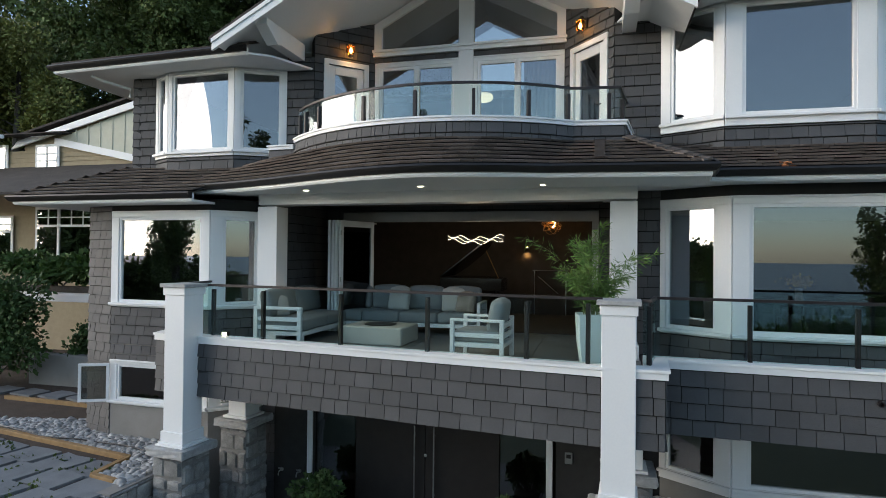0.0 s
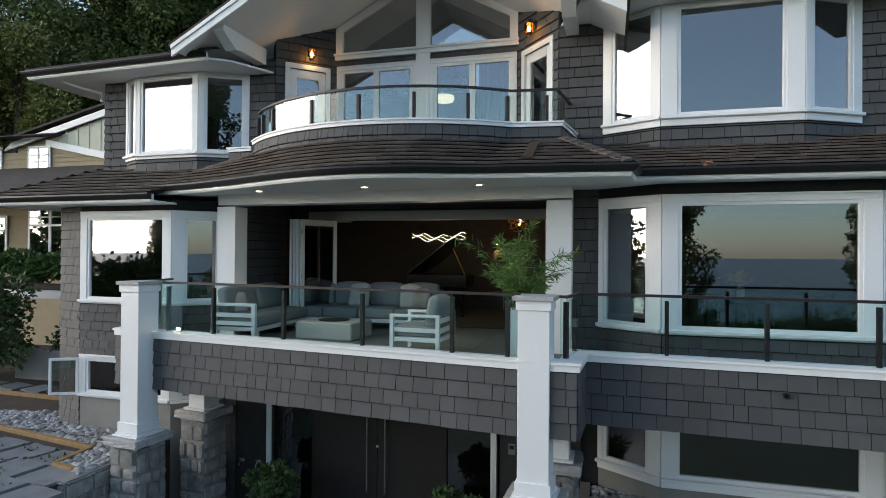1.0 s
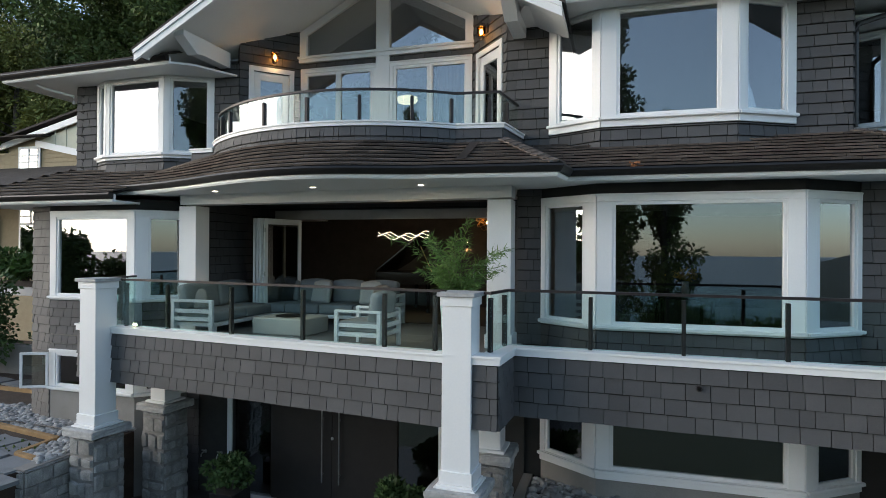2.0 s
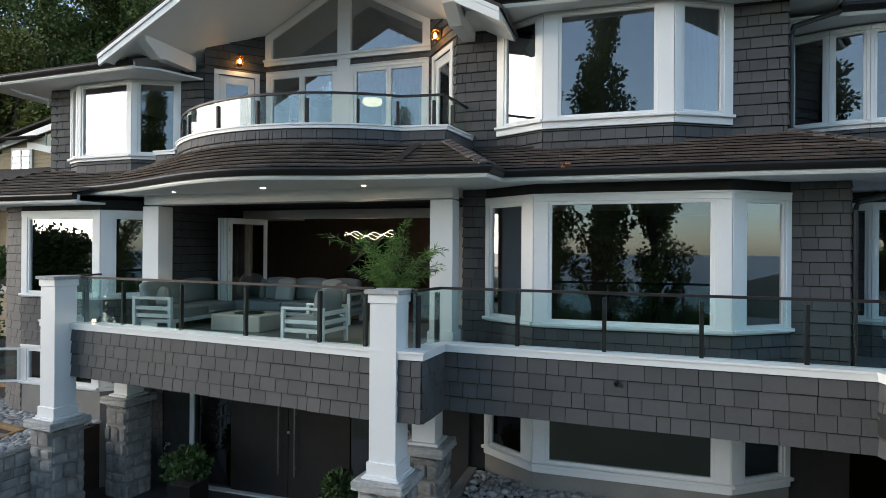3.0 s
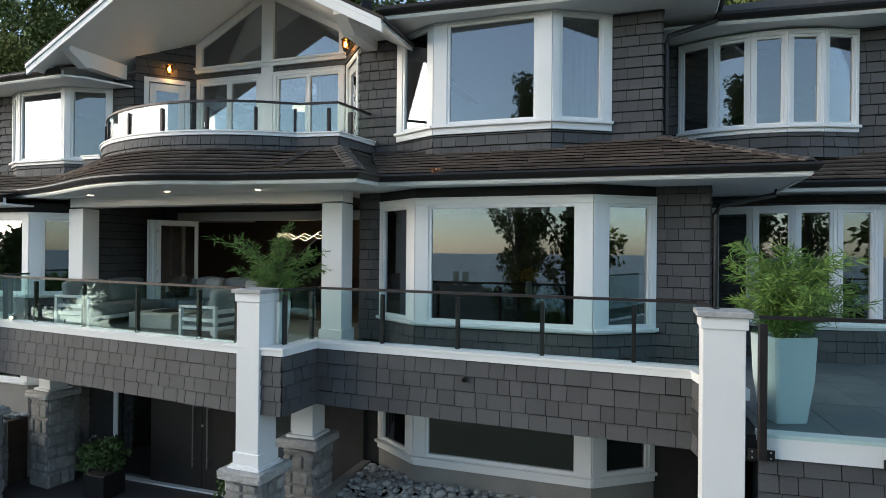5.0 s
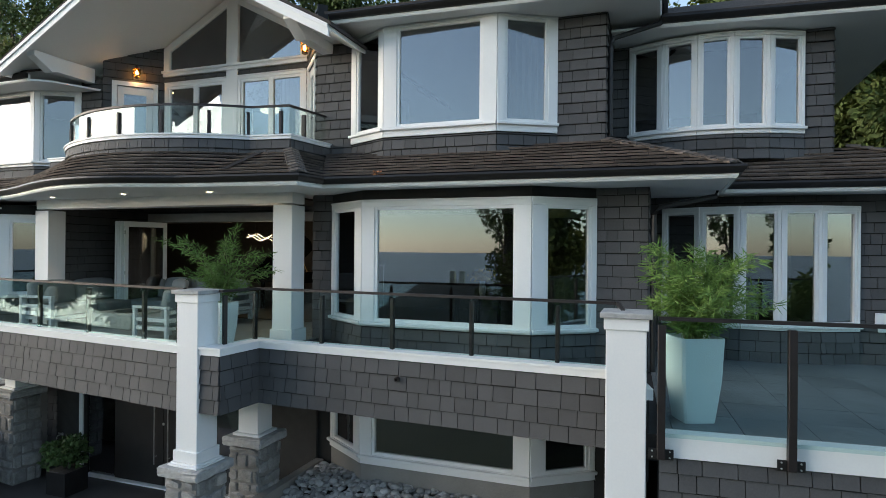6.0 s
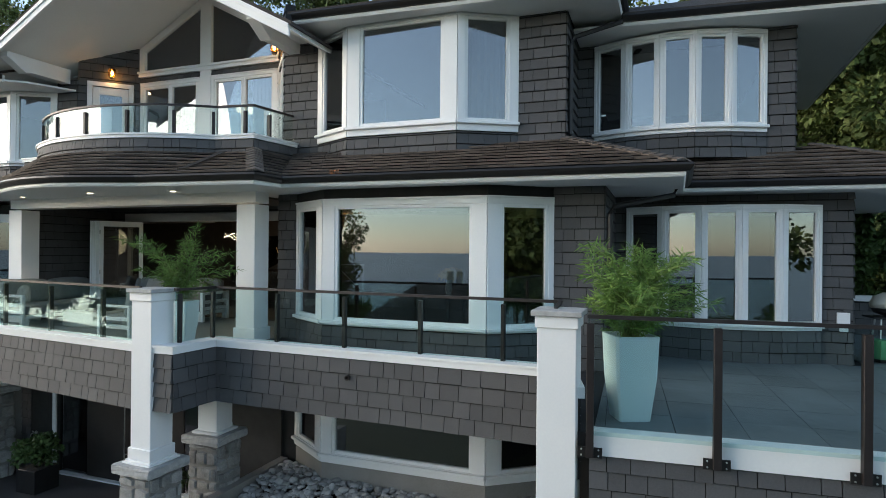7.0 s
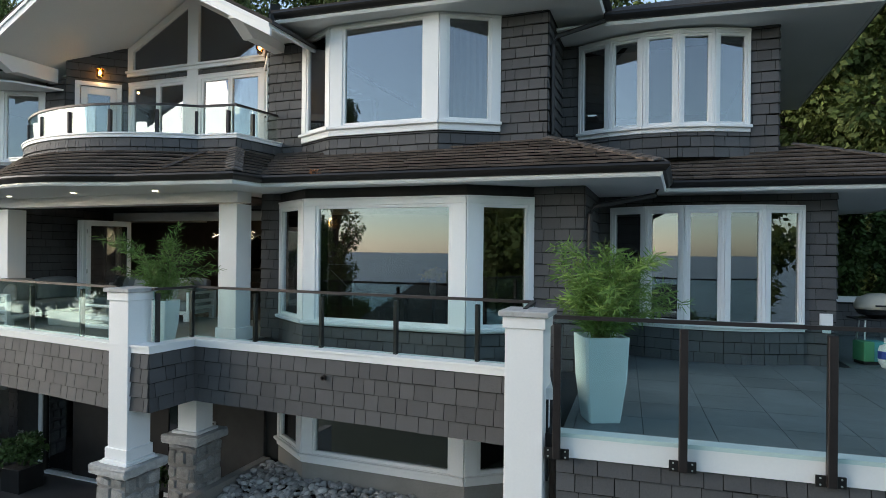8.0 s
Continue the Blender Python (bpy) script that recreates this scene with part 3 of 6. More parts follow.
# ---- lower roof: eave line with gutter, fascia, soffit and shakes ----
EZ = 2.86
EZL = 2.69
EAVE_L = [(-10.78, 18.0), (-10.78, 8.40), (-6.9, 8.30)]
curve = []
for i in range(25):
    t = i / 24
    x = -7.6 + 6.6 * t
    y = 7.27 + 1.6 * (1 - math.exp(-((min(0, x + 2.5) / 3.1) ** 2))) if x < -2.5 else 7.27 + 0.52 * (1 - math.exp(-(((x + 2.5) / 1.5) ** 2)))
    curve.append((x, y))
EAVE_C = curve + [(0.98, 7.80)]
EAVE_R = [(1.06, 8.36), (6.86, 8.55)]
EAVE_W = [(6.92, 10.62), (11.2, 10.85), (11.4, 18.0)]
EAVE = EAVE_C + EAVE_R + EAVE_W


def eaves(points, z, label):
    pts = [(x, y, z) for x, y in points]
    g = part("gutter", sweep(pts, [(0.10, 0.0), (0.115, -0.03), (0.10, -0.06), (0.06, -0.105), (0.0, -0.105), (0.0, 0.0)]), BLACK, None, label)
    tagged(g, "", "gutter", "", "structure")
    f = part("fascia", sweep(pts, [(-0.002, -0.02), (-0.002, -0.105), (0.02, -0.107), (0.02, -0.135), (-0.002, -0.165), (-0.05, -0.165), (-0.05, -0.02)]), WHITE, None, "white painted fascia under the gutter")
    tagged(f, "", "trim", "", "structure")


eaves(EAVE, EZ, "black metal gutter along the eave")
eaves(EAVE_L, EZL, "black metal gutter along the lower eave")
inner = [(11.3, 18), (-6.4, 18), (-6.4, 9.3), (-7.6, 9.3)]
tagged(part("soffit", prism(EAVE_L + [(-6.9, 9.2), (-6.3, 9.8), (-6.4, 18.0)], EZL - 0.16, EZL - 0.12), SOFFIT), "pale painted soffit of the left eave", "soffit", "", "structure")
tagged(part("soffit", prism(EAVE + inner, EZ - 0.145, EZ - 0.11), SOFFIT), "pale painted soffit with recessed spot lamps", "soffit", "", "structure")

SHAKE_ME = shingle_mesh("shake", SHAKE, 0.056, 0.002, 0.026)


def shakes(E, W, ez, wz, courses, rng, keep=lambda x, y: False):
    """Courses of shakes between an eave line and a top line of as many points."""
    out = []
    for k in range(courses):
        a = k / courses
        P = [Vector((*(Vector(e).lerp(Vector(w), a)), ez + (wz - ez) * a)) for e, w in zip(E, W)]
        Q = [Vector((*(Vector(e).lerp(Vector(w), min(1.0, a + 1.25 / courses))), ez + (wz - ez) * min(1.0, a + 1.25 / courses))) for e, w in zip(E, W)]
        for (p0, p1), (q0, q1) in zip(zip(P, P[1:]), zip(Q, Q[1:])):
            n = (p1 - p0).length
            u = 0.0
            while u < n - 0.01:
                w = min(rng.uniform(0.12, 0.32), n - u)
                if n - u - w < 0.05:
                    w = n - u
                slip = (q0 - p0) * rng.uniform(-0.012, 0.02)
                o, r = p0.lerp(p1, u / n) + slip, p0.lerp(p1, (u + w - 0.006) / n) + slip
                top = q0.lerp(q1, (u + w / 2) / n) - p0.lerp(p1, (u + w / 2) / n)
                side = r - o
                top = top - side * (top.dot(side) / side.length_squared)
                out.append((o, side, top * rng.uniform(0.98, 1.02), rng.uniform(0.0, 0.007)))
                u += w
    return out


roof_pieces = []
rr = random.Random(5)
ROOF_L = ([(-10.78, 8.40), (-6.9, 8.30)], [(-9.62, 10.0), (-6.3, 10.1)])
ROOF_LS = ([(-10.78, 18.0), (-10.78, 8.40)], [(-9.62, 18.0), (-9.62, 10.0)])
roof_pieces += shakes(*ROOF_L, EZL, 3.40, 8, rr)
roof_pieces += shakes(*ROOF_LS, EZL, 3.40, 8, rr)
Ec, Wc = [], []
for x, y in EAVE_C:
    Ec.append((x, y))
    if x < -4.6:
        t = (x + 7.6) / 3.0
        Wc.append((-6.5 + t * 1.5, 9.95 - 1.08 * max(0.0, t) ** 0.8))
    else:
        xx = min(-0.6, -5.0 + (x + 4.6) * 1.2)
        Wc.append((xx, 11.93 - math.sqrt(3.68 ** 2 - (xx + 2.95) ** 2)))
Wc[-1] = (0.0, 9.07)
roof_pieces += shakes(Ec, Wc, EZ, 3.42, 7, rr)
roof_pieces += shakes([(0.98, 7.80), (1.06, 8.36)], [(0.0, 9.07), (0.1, 10.1)], EZ, 3.45, 8, rr)
roof_pieces += shakes([(1.06, 8.36), (6.86, 8.55)], [(0.1, 10.13), (5.2, 10.13)], EZ, 3.52, 9, rr)
roof_pieces += shakes([(6.86, 8.55), (6.92, 10.62)], [(5.2, 10.13), (5.2, 11.5)], EZ, 3.52, 9, rr)
roof_pieces += shakes([(6.92, 10.62), (11.2, 10.85)], [(5.2, 11.75), (8.9, 11.75)], EZ, 3.5, 8, rr)
roof_pieces += shakes([(11.2, 10.85), (11.4, 18.0)], [(8.9, 11.75), (8.9, 18)], EZ, 3.5, 8, rr)
roof = part("roof", bmesh.new(), BACKING, None, "weathered brown cedar shake roof over the main storey")
tagged(roof, "", "roof", "", "structure")
# boards under the shakes
bm = bmesh.new()
for E, W, wz in ((Ec, Wc, 3.42), ([(0.98, 7.80), (1.06, 8.36)], [(0.0, 9.07), (0.1, 10.1)], 3.45), ([(1.06, 8.36), (6.86, 8.55)], [(0.1, 10.13), (5.2, 10.13)], 3.52), ([(6.86, 8.55), (6.92, 10.62)], [(5.2, 10.13), (5.2, 11.5)], 3.52), ([(6.92, 10.62), (11.2, 10.85), (11.4, 18)], [(5.2, 11.75), (8.9, 11.75), (8.9, 18)], 3.5)):
    for (e0, e1), (w0, w1) in zip(zip(E, E[1:]), zip(W, W[1:])):
        a = [bm.verts.new((*p, EZ - 0.01)) for p in (e0, e1)]
        b = [bm.verts.new((*p, wz - 0.01)) for p in (w1, w0)]
        bm.faces.new(a + b)
for E, W in (ROOF_L, ROOF_LS):
    bm.faces.new([bm.verts.new((*p, EZL - 0.01)) for p in E] + [bm.verts.new((*p, 3.39)) for p in W[::-1]])
bm.to_mesh(roof.data)
bm.free()


def lay_shakes():
    near = sorted(range(len(roof_pieces)), key=lambda i: (roof_pieces[i][0] - Vector((3.0, 8.0, 2.9))).length)[:290]
    chosen = set(near)
    verts, faces = [], []
    for i, (o, side, top, lift) in enumerate(roof_pieces):
        z = side.cross(top).normalized()
        if z.z < 0:
            z = -z
        if i in chosen:
            ob = new("shake", SHAKE_ME)
            ob.parent = roof
            s, t = side, top
            ob.matrix_local = Matrix(((s.x, -z.x, t.x, o.x), (s.y, -z.y, t.y, o.y), (s.z, -z.z, t.z, o.z), (0, 0, 0, 1))) @ Matrix.Translation((0, -lift, 0))
            continue
        k = len(verts)
        for c, h in ((0, 0.0), (1, 0.0)):
            verts += [tuple(o + side * c + z * (0.026 + lift)), tuple(o + side * c + z * (0.056 + lift)), tuple(o + side * c + top + z * 0.002), tuple(o + side * c + top * 0.9 - z * 0.005)]
        faces += [(k, k + 4, k + 5, k + 1), (k + 1, k + 5, k + 6, k + 2), (k, k + 1, k + 2, k + 3), (k + 4, k + 7, k + 6, k + 5), (k, k + 3, k + 7, k + 4)]
    me = bpy.data.meshes.new("shakes")
    me.from_pydata(verts, [], faces)
    me.materials.append(SHAKES)
    ob = new("shakes", me)
    ob.parent = roof
    tagged(ob, "many more weathered shakes", "", "", "stuff")


late_work.append(lay_shakes)

# ---- upper eaves and the gable roof ----
UE, UEL, UEW = 5.74, 5.38, 5.58
UEAVE_L = [(-10.9, 18.0), (-10.9, 9.30), (-6.45, 9.12)]
UEAVE_R = [(0.7, 9.20), (5.95, 9.45), (6.0, 12.4)]
UEAVE_W = [(5.98, 10.65), (9.9, 10.95), (10.1, 18.0)]
eaves(UEAVE_L, UEL, "black metal gutter along the upper eave")
eaves(UEAVE_R, UE, "black metal gutter along the upper eave")
eaves(UEAVE_W, UEW, "black metal gutter along the upper eave")
tagged(part("soffit", prism(UEAVE_L + [(-6.1, 9.4), (-5.7, 10.3), (-6.0, 18.0)], UEL - 0.15, UEL - 0.11), SOFFIT), "pale painted soffit of the upper eave", "soffit", "", "structure")
tagged(part("soffit", prism(UEAVE_R + [(0.0, 12.4), (-0.12, 10.2), (0.3, 9.20)], UE - 0.15, UE - 0.11), SOFFIT), "pale painted soffit of the upper eave", "soffit", "", "structure")


tagged(part("soffit", prism(UEAVE_W + [(5.2, 18.0), (5.2, 10.65)], UEW - 0.15, UEW - 0.11), SOFFIT), "pale painted soffit of the wing's upper eave", "soffit", "", "structure")


def roof_sheet(name, pts, label):
    bm = bmesh.new()
    lo = [bm.verts.new((x, y, z)) for x, y, z in pts]
    hi = [bm.verts.new((x, y, z + 0.05)) for x, y, z in pts]
    bm.faces.new(lo[::-1])
    bm.faces.new(hi)
    for i in range(len(pts)):
        bm.faces.new((lo[i], lo[(i + 1) % len(pts)], hi[(i + 1) % len(pts)], hi[i]))
    bmesh.ops.recalc_face_normals(bm, faces=bm.faces[:])
    return tagged(part(name, bm, ROOFING, None, label), "", "roof", "", "structure")


UPPER_ROOFS = (
    [(-10.95, 9.25, UEL), (-6.4, 9.07, UEL), (-6.4, 12.4, UEL + 1.3), (-8.2, 12.4, UEL + 1.3)],
    [(-10.95, 9.25, UEL), (-8.2, 12.4, UEL + 1.3), (-8.2, 18, UEL + 1.3), (-10.95, 18, UEL)],
    [(0.6, 9.15, UE), (6.0, 9.40, UE), (6.0, 13, UE + 1.6), (0.6, 13, UE + 1.6)],
    [(6.0, 10.62, UEW), (9.95, 10.9, UEW), (8.0, 13, UEW + 1.0), (6.0, 13, UEW + 1.0)],
    [(9.95, 10.9, UEW), (10.15, 18, UEW), (8.0, 18, UEW + 1.0), (8.0, 13, UEW + 1.0)])
for pts in UPPER_ROOFS:
    roof_sheet("roof_upper", pts, "weathered cedar shake roof over the upper storey")
# gable: sloping soffit boards, roof and rake boards
RX, RY = 3.9, 8.73
GC = -2.95


def rake_z(x):
    return 7.50 - abs(x - GC) * 0.53


for s in (-1, 1):
    x1 = GC + s * RX
    bm = bmesh.new()
    for dz, dy in ((0, 0),):
        pts = [(GC, RY), (x1, RY), (x1 - s * 0.0, 12.5), (GC, 12.5)]
        add_prism(bm, pts, lambda x, y: rake_z(x) - 0.14, lambda x, y: rake_z(x) - 0.07)
    tagged(part("soffit", bm, SOFFIT), "pale sloping soffit under the gable roof", "soffit", "", "structure")
    bm = bmesh.new()
    add_prism(bm, [(GC, RY - 0.06), (x1 + s * 0.05, RY - 0.06), (x1 + s * 0.05, 14.5), (GC, 14.5)], lambda x, y: rake_z(x) - 0.06, lambda x, y: rake_z(x) + 0.0)
    tagged(part("roof_upper", bm, ROOFING), "cedar shake roof of the balcony gable", "roof", "", "structure")
    bm = bmesh.new()
    add_prism(bm, [(GC, RY - 0.05), (x1, RY - 0.05), (x1, RY - 0.001), (GC, RY - 0.001)], lambda x, y: rake_z(x) - 0.26, lambda x, y: rake_z(x) - 0.061)
    add_prism(bm, [(GC, RY - 0.075), (x1, RY - 0.075), (x1, RY - 0.051), (GC, RY - 0.051)], lambda x, y: rake_z(x) - 0.13, lambda x, y: rake_z(x) - 0.061)
    tagged(part("fascia", bm, WHITE), "white rake board of the gable", "trim", "", "structure")
    # bracket beam carrying the gable's overhang
    bx = GC + s * 3.05
    bm = bmesh.new()
    prof = [(RY + 0.12, -0.02), (RY + 0.12, -0.12), (RY + 0.5, -0.36), (RY + 0.62, -0.33), (10.22, -0.33), (10.22, -0.02)]
    a = [bm.verts.new((bx - 0.11, y, rake_z(bx) - 0.14 + z)) for y, z in prof]
    b = [bm.verts.new((bx + 0.11, y, rake_z(bx) - 0.14 + z)) for y, z in prof]
    bm.faces.new(a)
    bm.faces.new(b[::-1])
    for i in range(len(prof)):
        bm.faces.new((a[i], a[(i + 1) % len(prof)], b[(i + 1) % len(prof)], b[i]))
    bmesh.ops.recalc_face_normals(bm, faces=bm.faces[:])
    tagged(part("bracket", bm, WHITE, None, "white wooden bracket beam under the gable"), "", "bracket", "gable brackets")

# ---- upper balcony: curved shingled parapet ----
ARC_X, ARC_R = -2.95, 3.68


def on_arc(x):
    return (x, 11.93 - math.sqrt(ARC_R ** 2 - (x - ARC_X) ** 2))


BARC = [on_arc(-5.62 + (4.87 * i / 20)) for i in range(21)]
BALC = BARC + [(0.0, 9.07), (0.15, 10.12)]
BTOP = 3.73
# low shingled block where the parapet starts at the wall
for p0, p1 in (((-6.22, 9.95), (-6.12, 9.38)), ((-6.12, 9.38), (-5.60, 9.36))):
    m, n = facet(p0, p1)
    wall_count[0] += 1
    ob = part(f"wall_{wall_count[0]}", box(0, n, 0, 0.15, UP - 0.05, 3.54), BACKING, None, "low shingled start of the balcony parapet")
    ob.matrix_world = m
    tagged(ob, "", "parapet", "", "structure")
    shingles(ob, n, UP - 0.05, 3.54, course=0.16, zero=3.22)
cap = part("trim", sweep([(-6.22, 9.95, 3.62), (-6.12, 9.38, 3.62), (-5.62, 9.36, 3.62)], [(0.05, 0.0), (0.05, -0.025), (0.03, -0.03), (0.03, -0.08), (-0.18, -0.08), (-0.18, 0.0)]), WHITE, None, "white cap of the low parapet start")
tagged(cap, "", "trim", "", "structure")
for i, (p0, p1) in enumerate(zip(BALC, BALC[1:])):
    m, n = facet(p0, p1)
    wall_count[0] += 1
    ob = part(f"wall_{wall_count[0]}", box(0, n, 0, 0.15, UP - 0.05, BTOP - 0.08), BACKING, None, "grey shingled parapet of the curved balcony")
    ob.matrix_world = m
    tagged(ob, "", "parapet", "", "structure")
    shingles(ob, n, UP - 0.05, BTOP - 0.08, course=0.16, zero=BTOP - 0.08 - 0.32)
cap = part("trim", sweep([(x, y, BTOP) for x, y in BALC], [(0.05, 0.0), (0.05, -0.025), (0.03, -0.03), (0.03, -0.08), (-0.18, -0.08), (-0.18, 0.0)]), WHITE, None, "white cap along the curved balcony")
tagged(cap, "", "trim", "", "structure")
tagged(part("balcony_floor", prism(BARC + [(0.0, 9.1), (0.0, 10.1), (-0.9, 11.1), (-4.8, 11.1), (-5.7, 10.2), (-6.0, 9.6)], UP - 0.2, UP - 0.01), CONCRETE), "plain floor of the curved balcony", "floor", "", "structure")


# ---- glass railings ----
def railing(points, z0, z1, post_at, label, post_h=None, inset=0.10, post_w=0.05, thick=0.012, post_z0=None, glass=None, behind=False):
    """Glass panels along a polyline with dark posts and a slim top rail. post_at: distances along the line."""
    r = thing("glass_railing", label, "railing")
    inner = []
    n = len(points)
    for i, p in enumerate(points):
        p = Vector(p)
        a = (p - Vector(points[i - 1])) if i else Vector(points[1]) - p
        b = (Vector(points[i + 1]) - p) if i < n - 1 else a
        a, b = a.normalized(), b.normalized()
        na, nb = Vector((-a.y, a.x)), Vector((-b.y, b.x))
        m = (na + nb).normalized()
        inner.append(p + m * inset / max(0.4, m.dot(na)))
    part("top_rail", sweep([(p.x, p.y, z1) for p in inner], [(0.022, 0.0), (0.022, -0.035), (-0.022, -0.035), (-0.022, 0.0)]), BRONZE, r)
    cuts = [0.0]
    for a, b in zip(inner, inner[1:]):
        cuts.append(cuts[-1] + (b - a).length)

    def point(s):
        for a, b, c0, c1 in zip(inner, inner[1:], cuts, cuts[1:]):
            if s <= c1 + 1e-6:
                return a.lerp(b, (s - c0) / max(1e-6, c1 - c0)), (b - a).normalized()
        return inner[-1], (inner[-1] - inner[-2]).normalized()

    stops = sorted(set([0.0, cuts[-1]] + [c for c in cuts[1:-1]] + list(post_at)))
    for s0, s1 in zip(stops, stops[1:]):
        if s1 - s0 < 0.03:
            continue
        a, b = point(s0 + 0.004)[0], point(s1 - 0.004)[0]
        m, ln = facet(a, b)
        g = part("panel", box(0, ln, -thick / 2, thick / 2, z0 + 0.01, z1 - 0.036), glass or RAILGLASS, r)
        g.matrix_local = m
        g.visible_shadow = False
    for s in post_at:
        p, d = point(s)
        o = part("post", box(-post_w / 2, post_w / 2, 0.012 if behind else -0.035, 0.072 if behind else 0.035, post_z0 if post_z0 is not None else z0, post_h or z1 - 0.08, 0.004), BRONZE, r)
        o.matrix_local = Matrix.Translation((p.x, p.y, 0)) @ Matrix.Rotation(math.atan2(d.y, d.x), 4, "Z")
    return r


railing([(-6.40, 7.70), (-0.33, 6.92)], RIM_TOP, RAIL, [0.29, 1.23, 2.56, 3.88, 5.21, 5.95], "green tinted glass railing with bronze posts on the lounge deck", behind=True)
railing([(0.10, 7.1), (0.30, 7.0), (0.42, 7.70), (5.41, 7.45), (5.50, 6.6)], RIM_TOP, RAIL - 0.02, [0.06, 0.72, 1.84, 2.97, 4.11, 5.22, 6.2], "green tinted glass railing with bronze posts before the bay", behind=True)
railing([(5.93, 6.45), (8.64, 6.65), (12.4, 6.93)], 0.0, 1.15, [0.03, 1.14, 2.30, 3.45, 4.6], "green tinted glass railing with bronze posts on the terrace", inset=-0.075, post_z0=-0.2, post_w=0.07)
RAIL_R = ARC_R - 0.08
posts = [RAIL_R * (math.asin((x - ARC_X) / ARC_R) - math.asin((BARC[0][0] - ARC_X) / ARC_R)) for x in (-5.58, -5.35, -4.95, -3.95, -3.05, -2.15, -1.35, -0.78)]
railing(BALC, BTOP, 4.26, posts + [posts[-1] + 0.62, posts[-1] + 1.15], "curved glass railing with bronze posts on the upper balcony", post_h=4.15, inset=0.08, glass=BALGLASS)

railing([(-6.97, 8.78), (-6.82, 7.95)], RIM_TOP, RAIL, [0.42], "green tinted glass side railing of the lounge deck")

# ---- deck tiles ----
def clip(poly, quad):
    """The part of a convex outline inside a convex counter-clockwise outline."""
    out = poly
    for i in range(len(quad)):
        a, b = Vector(quad[i]), Vector(quad[(i + 1) % len(quad)])
        src, out = out, []
        side = lambda p: (b.x - a.x) * (p[1] - a.y) - (b.y - a.y) * (p[0] - a.x)
        for j in range(len(src)):
            p, q = src[j], src[(j + 1) % len(src)]
            sp, sq = side(p), side(q)
            if sp >= 0:
                out.append(p)
            if sp * sq < 0:
                t = sp / (sp - sq)
                out.append((p[0] + (q[0] - p[0]) * t, p[1] + (q[1] - p[1]) * t))
        if len(out) < 3:
            return []
    return out


def lay_tiles(parent, quad, size, turn, origin, z, thick, material, gap=0.007, name="tile", rng=random.Random(9)):
    c, s = math.cos(radians(turn)), math.sin(radians(turn))
    for i in range(-16, 17):
        for j in range(-16, 17):
            cell = []
            for a, b in ((0, 0), (1, 0), (1, 1), (0, 1)):
                u, v = i * size + a * (size - gap), j * size + b * (size - gap)
                cell.append((origin[0] + u * c - v * s, origin[1] + u * s + v * c))
            cell = clip(cell, quad)
            if len(cell) > 2:
                t = part(name, prism(cell, z - thick, z + rng.uniform(-0.0015, 0.0015)), material, parent)


late_work.append(lambda: [lay_tiles(deck, q, 0.66, tn, o, 0.0, 0.02, SLATE) for q, tn, o in (
    ([(5.98, 6.62), (12.4, 7.08), (12.4, 11.5), (5.80, 11.5)], 3.2, (6.08, 6.70)),)] + [lay_tiles(raised, q, 0.66, 0, o, DECK, 0.02, SLATE) for q, o in (
    ([(0.32, 7.94), (5.28, 7.73), (5.38, 8.88), (0.45, 8.88)], (0.5, 7.6)),
    ([(-6.65, 7.97), (0.2, 7.22), (0.28, 11.45), (-5.95, 11.45)], (-6.6, 7.2)))])


# ---- small helpers for round and soft things ----
def tube(points, r0, r1=None, sides=6):
    """A tapering tube along points."""
    r1 = r0 if r1 is None else r1
    bm = bmesh.new()
    rings = []
    n = len(points)
    for i, p in enumerate(points):
        p = Vector(p)
        d = (Vector(points[min(i + 1, n - 1)]) - Vector(points[max(i - 1, 0)])).normalized()
        s = d.orthogonal().normalized()
        t = d.cross(s)
        r = r0 + (r1 - r0) * i / max(1, n - 1)
        rings.append([bm.verts.new(p + (s * math.cos(a) + t * math.sin(a)) * r) for a in (2 * math.pi * k / sides for k in range(sides))])
    for a, b in zip(rings, rings[1:]):
        for k in range(sides):
            bm.faces.new((a[k], a[(k + 1) % sides], b[(k + 1) % sides], b[k]))
    bm.faces.new(rings[0][::-1])
    bm.faces.new(rings[-1])
    bmesh.ops.recalc_face_normals(bm, faces=bm.faces[:])
    return bm


def lathe(profile, sides=20):
    bm = bmesh.new()
    rings = [[bm.verts.new((r * math.cos(2 * math.pi * k / sides), r * math.sin(2 * math.pi * k / sides), z)) for k in range(sides)] for r, z in profile]
    for a, b in zip(rings, rings[1:]):
        for k in range(sides):
            bm.faces.new((a[k], a[(k + 1) % sides], b[(k + 1) % sides], b[k]))
    bm.faces.new(rings[0][::-1])
    bm.faces.new(rings[-1])
    bmesh.ops.recalc_face_normals(bm, faces=bm.faces[:])
    return bm


